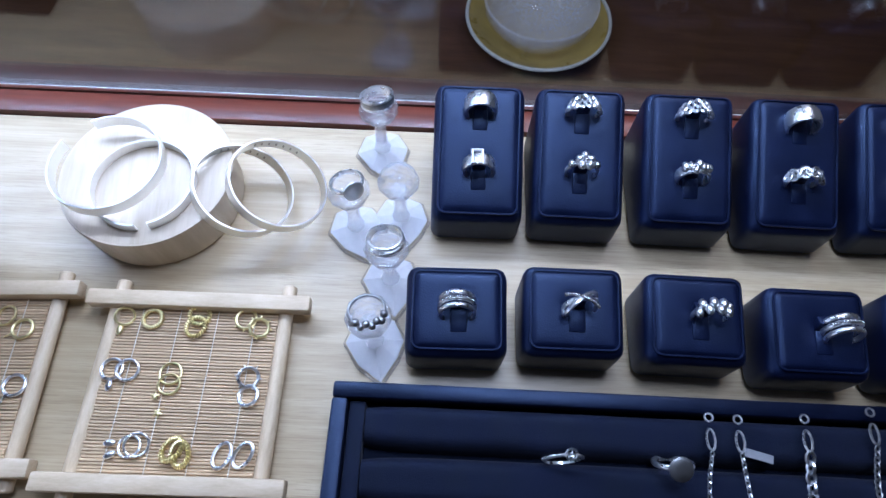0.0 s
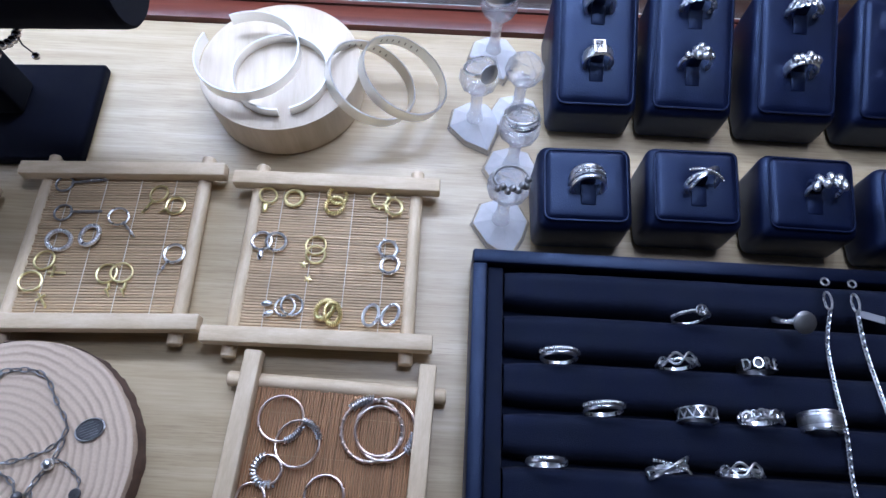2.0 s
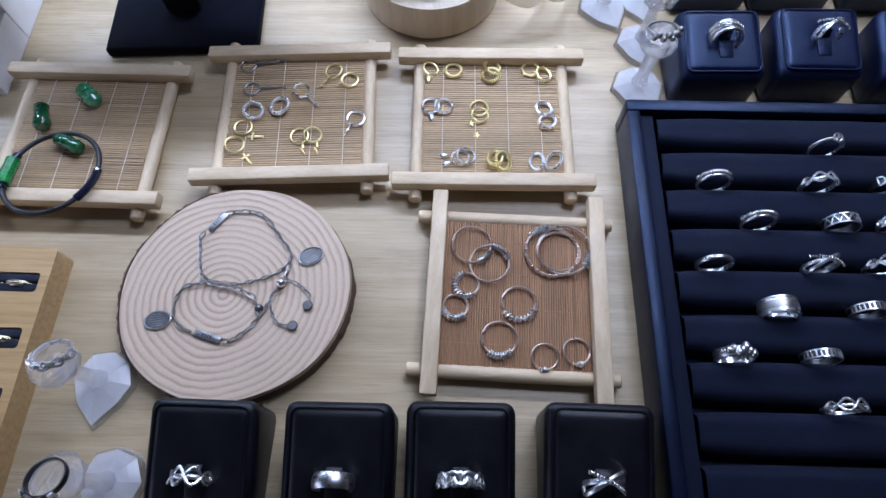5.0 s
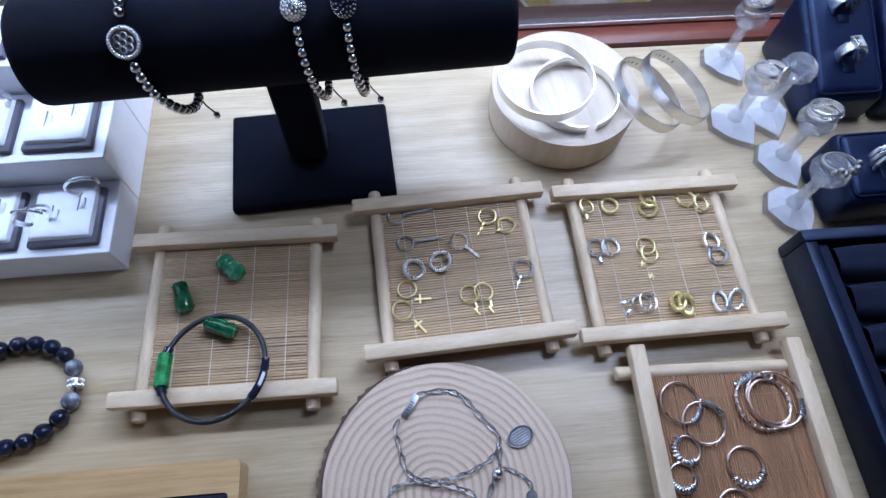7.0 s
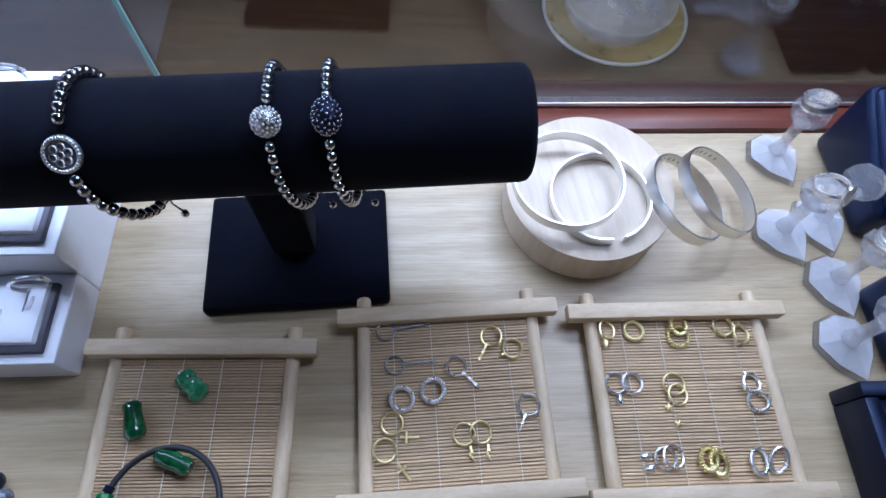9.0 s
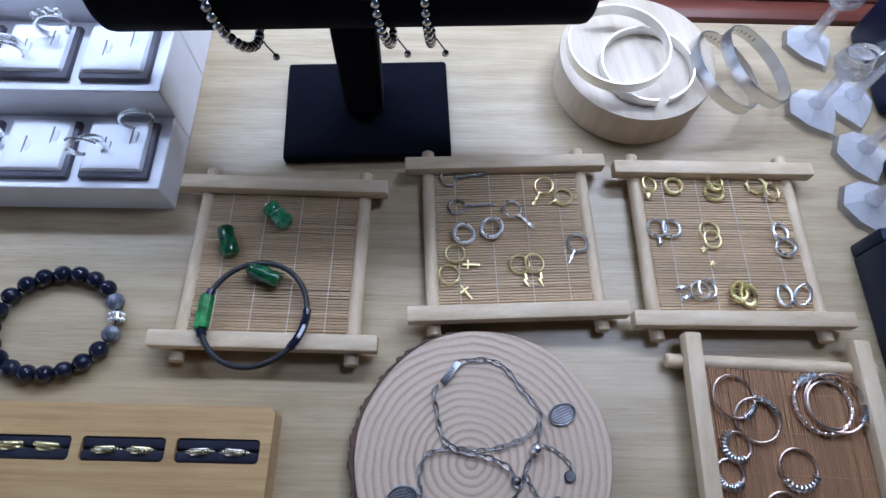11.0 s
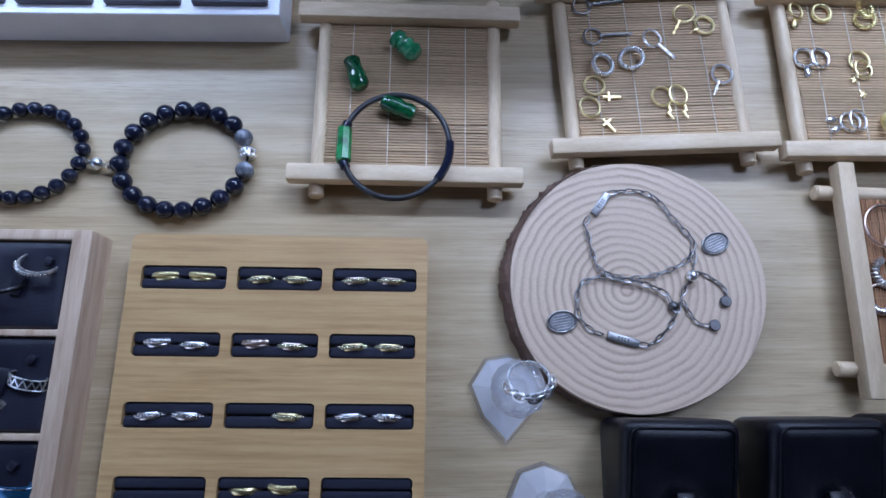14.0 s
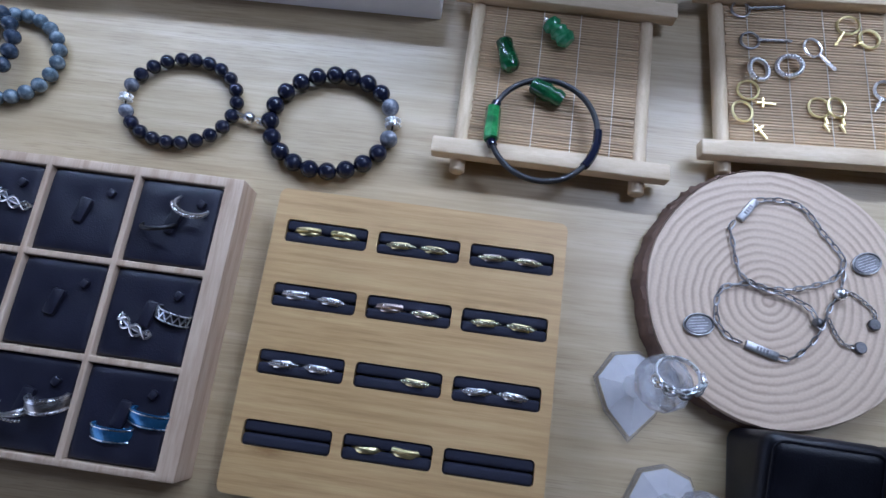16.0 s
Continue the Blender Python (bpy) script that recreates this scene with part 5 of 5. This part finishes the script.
def bead_bracelet(cx, cy, a, b, rot, n, r, label, material, odd=(), z=None, lift=0.0):
    t = thing("bead_bracelet", pose(cx / 1000, cy / 1000, r if z is None else z, 0, lift, rot), label, "bracelet", "bead bracelets")
    # beads at even steps along the ellipse
    fine = [Vector((a / 1000 * math.cos(u), b / 1000 * math.sin(u), 0)) for u in (2 * math.pi * k / 720 for k in range(721))]
    run = [0.0]
    for p, q in zip(fine, fine[1:]):
        run.append(run[-1] + (q - p).length)
    shared = {}
    for k in range(n):
        want, i = run[-1] * k / n, 0
        while run[i + 1] < want:
            i += 1
        what = dict(odd).get(k, material)
        if what not in shared:
            bm = ball(r, (0, 0, 0), 20, 14) if what != "silver" else band(r * 0.74, r * 1.1, r * 0.5, 16)
            if what == "silver":
                for row in (0.25, 0.85):
                    for q in range(12):
                        ball(r * 0.17, (r * 0.76 * math.cos(q * 0.5236 + row), r * 0.76 * math.sin(q * 0.5236 + row), r * row), 6, 5, bm)
            ob = part("bead", bm, what, t, "" if what == material else {"grey_bead": "cloudy grey quartz bead", "silver": "silver spacer with bright stones"}[what])
            shared[what] = ob.data
        else:
            ob = new("bead", shared[what])
            ob.parent = t
        spin = Matrix.Rotation(k * 2.4, 4, "Z") @ Matrix.Rotation(k * 1.3, 4, "X")
        if what == "silver":
            spin = Matrix.Rotation(math.atan2(fine[i].y, fine[i].x), 4, "Z") @ Matrix.Rotation(radians(90), 4, "X") @ Matrix.Translation((0, 0, -r * 0.55))
        ob.matrix_basis = Matrix.Translation(fine[i]) @ spin
    part("elastic", sweep([tuple(p) for p in fine[:720:12]], 0.0005, 5, True), "cord", t)
    return t


right = bead_bracelet(-467.3, 59.7, 34.8, 29.8, 8, 20, 0.0051, "black obsidian bead bracelet with two grey quartz beads", "obsidian", ((19, "grey_bead"), (0, "silver"), (1, "grey_bead")))
left = bead_bracelet(-555.8, 60.2, 32.2, 26.4, 6, 22, 0.0041, "small black obsidian bead bracelet with two grey quartz beads", "obsidian", ((10, "grey_bead"), (11, "silver"), (12, "grey_bead")))
ob = part("clasp_ball", ball(0.0034, (0, 0, 0), 18, 12), "silver", right, "round silver magnetic clasp")
ob.matrix_basis = right.matrix_basis.inverted() @ pose(-0.5140, 0.0552, 0.0050)
for x, tip in ((-0.0088, 20), (-0.0058, 80), (0.0056, 65), (0.0082, 15)):
    ob = part("clasp_link", sweep(loop_points(0.0020, 14, 0.0016), 0.0006, 6, True), "silver", right, "silver clasp link")
    ob.matrix_basis = right.matrix_basis.inverted() @ pose(-0.5140 + x, 0.0552 - 0.15 * x, 0.0045, tip, 0, 0)
bead_bracelet(-666, 72.5, 31.5, 27.5, 0, 22, 0.0043, "mottled blue grey jasper bead bracelet", "jasper")
bead_bracelet(-690, 71, 31.0, 29.0, 20, 20, 0.0047, "dark blue jasper bead bracelet", "jasper_dark", z=0.0115, lift=2)

# ---- bangles on and beside the wooden riser ----


def bangle(m, r, w, gap, label, name="bangle"):
    t = thing(name, m, label, "bangle", "silver bangles")
    a0, a1 = gap if gap else (0, 360)
    part("band", band(r, w, 0.0013, 72, a0, a1), "brushed", t)
    return t


bangle(pose(-0.1180, 0.2445, 0.0312, 0, 0, 0), 0.0310, 0.0066, (-68, 278), "open brushed silver cuff bangle lying on wood")
bangle(pose(-0.1385, 0.2515, 0.0384, 0.5, -1.2, 0), 0.0335, 0.0080, (158, 482), "brushed silver bangle lying on another bangle")
for x, y, z, nm in ((-0.0610, 0.2505, 0.0255, "brushed silver bangle leaning on the wooden riser"), (-0.0400, 0.2550, 0.0275, "brushed silver bangle leaning on another bangle")):
    b = bangle(pose(x, y, z, 0, 29, 6) @ pose(0, 0, -0.004), 0.0310, 0.0080, None, nm)
    for k in range(7):
        a = radians(70 + 9 * k)
        part("stamp_bar", moved(box(-0.0001, 0.0001, -0.0005, 0.0005, -0.0011, 0.0011), Matrix.Translation((0.0295 * math.cos(a), 0.0295 * math.sin(a), 0.004)) @ Matrix.Rotation(a, 4, "Z")), "old_silver", b, "stamped mark")

# ---- three bracelets round the velvet bar ----


def bar_bracelet(s, bead, label, charm, drift, slant=0.0):
    t = thing("beaded_bracelet", stand.matrix_basis @ pose(s, 0.003, 0.116), label, "bracelet", "bracelets on the velvet bar")
    rr = 0.0280 + bead
    shared = None
    n = 38
    for k in range(n):
        a = 2 * math.pi * k / n            # 0 is the top, growing toward the camera
        f = (1 - math.cos(a)) / 2
        y, z = -rr * math.sin(a) * (1 - 0.10 * f), rr * math.cos(a) - 0.013 * f * f
        x = drift * f * f + slant * max(0.0, math.cos(a))
        if charm[0] and abs(math.degrees(a) - charm[2]) < charm[3]:
            continue
        if shared is None:
            ob = part("bead", ball(bead, (0, 0, 0), 14, 10), "steel_bead", t)
            shared = ob.data
        else:
            ob = new("bead", shared)
            ob.parent = t
        ob.matrix_basis = Matrix.Translation((x, y, z))
    a = radians(charm[2])
    f = (1 - math.cos(a)) / 2
    cm = Matrix.Translation((drift * f * f, -(rr + 0.001) * math.sin(a), (rr + 0.001) * math.cos(a) - 0.013 * f * f)) @ Matrix.Rotation(a, 4, "X")
    if charm[0] == "medal":
        c = part("medal", lathe([(0.0074, -0.0012), (0.0080, 0.0), (0.0074, 0.0010)], 32), "etched", t, "dark silver medallion", cm)
        part("medal_rim", beads_on(loop_points(0.0068, 30, z=0.0010), 0.0010), "silver", c, "stone-set rim")
        for k in range(7):
            q = 0.0033 if k else 0.0
            part("filigree", sweep(loop_points(0.0015, 12, c=(q * math.cos(k * 1.047 + 0.3), q * math.sin(k * 1.047 + 0.3)), z=0.0013), 0.0004, 5, True), "silver", c)
    else:
        c = part("focal_bead", ball(charm[4], (0, 0, 0.002), 18, 12, scale=(1, charm[5], 0.9)), charm[1], t, charm[6], cm)
        rows = []
        for k in range(110):
            zz = 1 - 2 * (k + 0.5) / 110
            q = math.sqrt(1 - zz * zz)
            rows.append((charm[4] * q * math.cos(k * 2.4), charm[5] * charm[4] * q * math.sin(k * 2.4), 0.002 + 0.9 * charm[4] * zz))
        part("stone_trim", beads_on(rows, 0.00062), "steel_bead" if charm[1] == "pendant_blue" else "silver", c, "tiny set stones")
    f = 1.0
    low = Vector((drift, 0, -rr - 0.013))
    part("tail", sweep([low, low + Vector((0.004, -0.006, -0.002)), low + Vector((0.008, -0.008, -0.007))], 0.0005, 5), "cord", t, "thin black cord tail")
    part("tail_bead", ball(0.0022, tuple(low + Vector((0.008, -0.008, -0.009))), 12, 8), "steel_bead", t)


bar_bracelet(-0.0690, 0.0030, "gunmetal bead bracelet with round silver medallion", ("medal", "", 45, 19), 0.012, 0.0)
bar_bracelet(0.0125, 0.0026, "gunmetal bead bracelet with silver stone-set bead", ("ball", "pave", 29, 15, 0.0058, 1.05, "silver stone-set bead"), 0.008)
bar_bracelet(0.0370, 0.0026, "gunmetal bead bracelet with dark sapphire bead", ("ball", "pendant_blue", 27, 17, 0.0060, 1.3, "dark sapphire stone-set bead"), 0.006)

# ---- rings in the bamboo board ----
KINDS = (("rope", "rope"), ("stones", "stones"), ("stones", "stones"), ("rope", "stones"), ("rope", "stones"), ("stones", "stones"), ("stones", "stones"), (None, "stones"), ("stones", "stones"), (None, None), ("thin", "rope"), (None, None))
METAL = ("gold", "gold", "rose", "silver", "rose", "gold", "silver", "gold", "silver", "gold", "gold", "gold")
for i, yc in enumerate(YC):
    for j, xc in enumerate(XC):
        for s, kind in zip((-0.0095, 0.0085), KINDS[i * 3 + j]):
            if kind:
                make_ring(kind, board.matrix_basis @ pose(xc + s, yc, 0.0096, 4, 0, 3 if s < 0 else -3) @ Matrix.Diagonal((1, 1.35, 1, 1)), METAL[i * 3 + j], 0.0080, {"gold": "small gold ring", "rose": "small pale gold ring", "silver": "small silver ring"}[METAL[i * 3 + j]] + " pressed into a foam slot", "rings in the bamboo board")

# ---- rings on the beech tray: world x, y, kind, turn ----
for x, y, kind, metal, lab, tn, lean in ((-525, -5, "stones", "silver", "slim silver ring with a stone", -22, 42), (-539, -17, "thin", "dark_silver", "blackened silver ring", 8, 30), (-536, -69, "infinity", "silver", "openwork silver wave ring", -25, 20), (-519, -62, "pattern", "silver", "silver band ring with dark pattern", -12, 20),
                                    (-533, -120, "wide", "blue", "blue enamel band ring with wave lines", 0, 22), (-517, -111, "wide", "blue", "blue enamel band ring", -4, 22), (-582, -116, "cross", "silver", "silver open ring", -4, 25), (-567, -111, "wide", "silver", "silver open band ring", 6, 22), (-618, -15, "infinity", "silver", "silver openwork ring", -20, 25), (-627, -67, "plain", "silver", "plain silver ring", 0, 20)):
    make_ring(kind, pose(x / 1000, y / 1000, 0.0180 if metal == "blue" else 0.0185, lean, 0, tn) @ Matrix.Diagonal((1.08, 1, 0.42, 1) if metal == "blue" else (1, 1.2, 0.5, 1) if kind in ("pattern", "infinity") else (1, 1, 1, 1)), metal, 0.0092, lab + " on a dark pad", "rings on the beech tray")

# ---- rings on the white displays: place on the display, step height, turn, lean, kind ----
WHITE_RINGS = ((-0.0158, 0.0402, 0.0395, 16, 6, "thin", "slim plain silver ring"), (-0.0407, 0.0202, 0.0395, 14, 8, "cross", "slim crossed silver ring"), (-0.0648, 0.0903, 0.0635, 18, 5, "cluster", "silver crown ring with small points"),
               (-0.0876, 0.0722, 0.0635, 8, 10, "twin", "silver ring of stacked bands"), (-0.1033, 0.0299, 0.0395, 12, 8, "thin", "slim plain silver ring"), (-0.0260, 0.1400, 0.0875, 12, 8, "rope", "silver ring with a beaded edge"),
               (-0.0760, 0.1360, 0.0875, 10, 8, "stones", "silver ring with a row of stones"))
for px_, py_, z, tn, lean, kind, lab in WHITE_RINGS:
    make_ring(kind, wbox.matrix_basis @ pose(px_, py_, z, lean, 0, tn), "silver", 0.0096, lab + " upright in a white pad", "rings on the white display")

# ---- rings on the acrylic holders ----
for (x, y, a), kind, lab in zip(HOLDERS, ("wide", "signet", None, "twin", "leaf", "links", "word"), ("wide textured silver ring", "wide silver ring with small plate", "", "silver stacked crown ring", "textured silver ring", "silver ring of interlocked loops", "silver block ring")):
    if kind:
        out = pose(x, y, 0.0590, 72, 0, -14 + 2 * a) if kind != "links" else pose(x + 0.003, y + 0.004, 0.0575, 55, 0, 10)
        make_ring(kind, out, "silver" if kind != "leaf" else "old_silver", 0.0098, lab + " on a clear holder", "rings on holders")
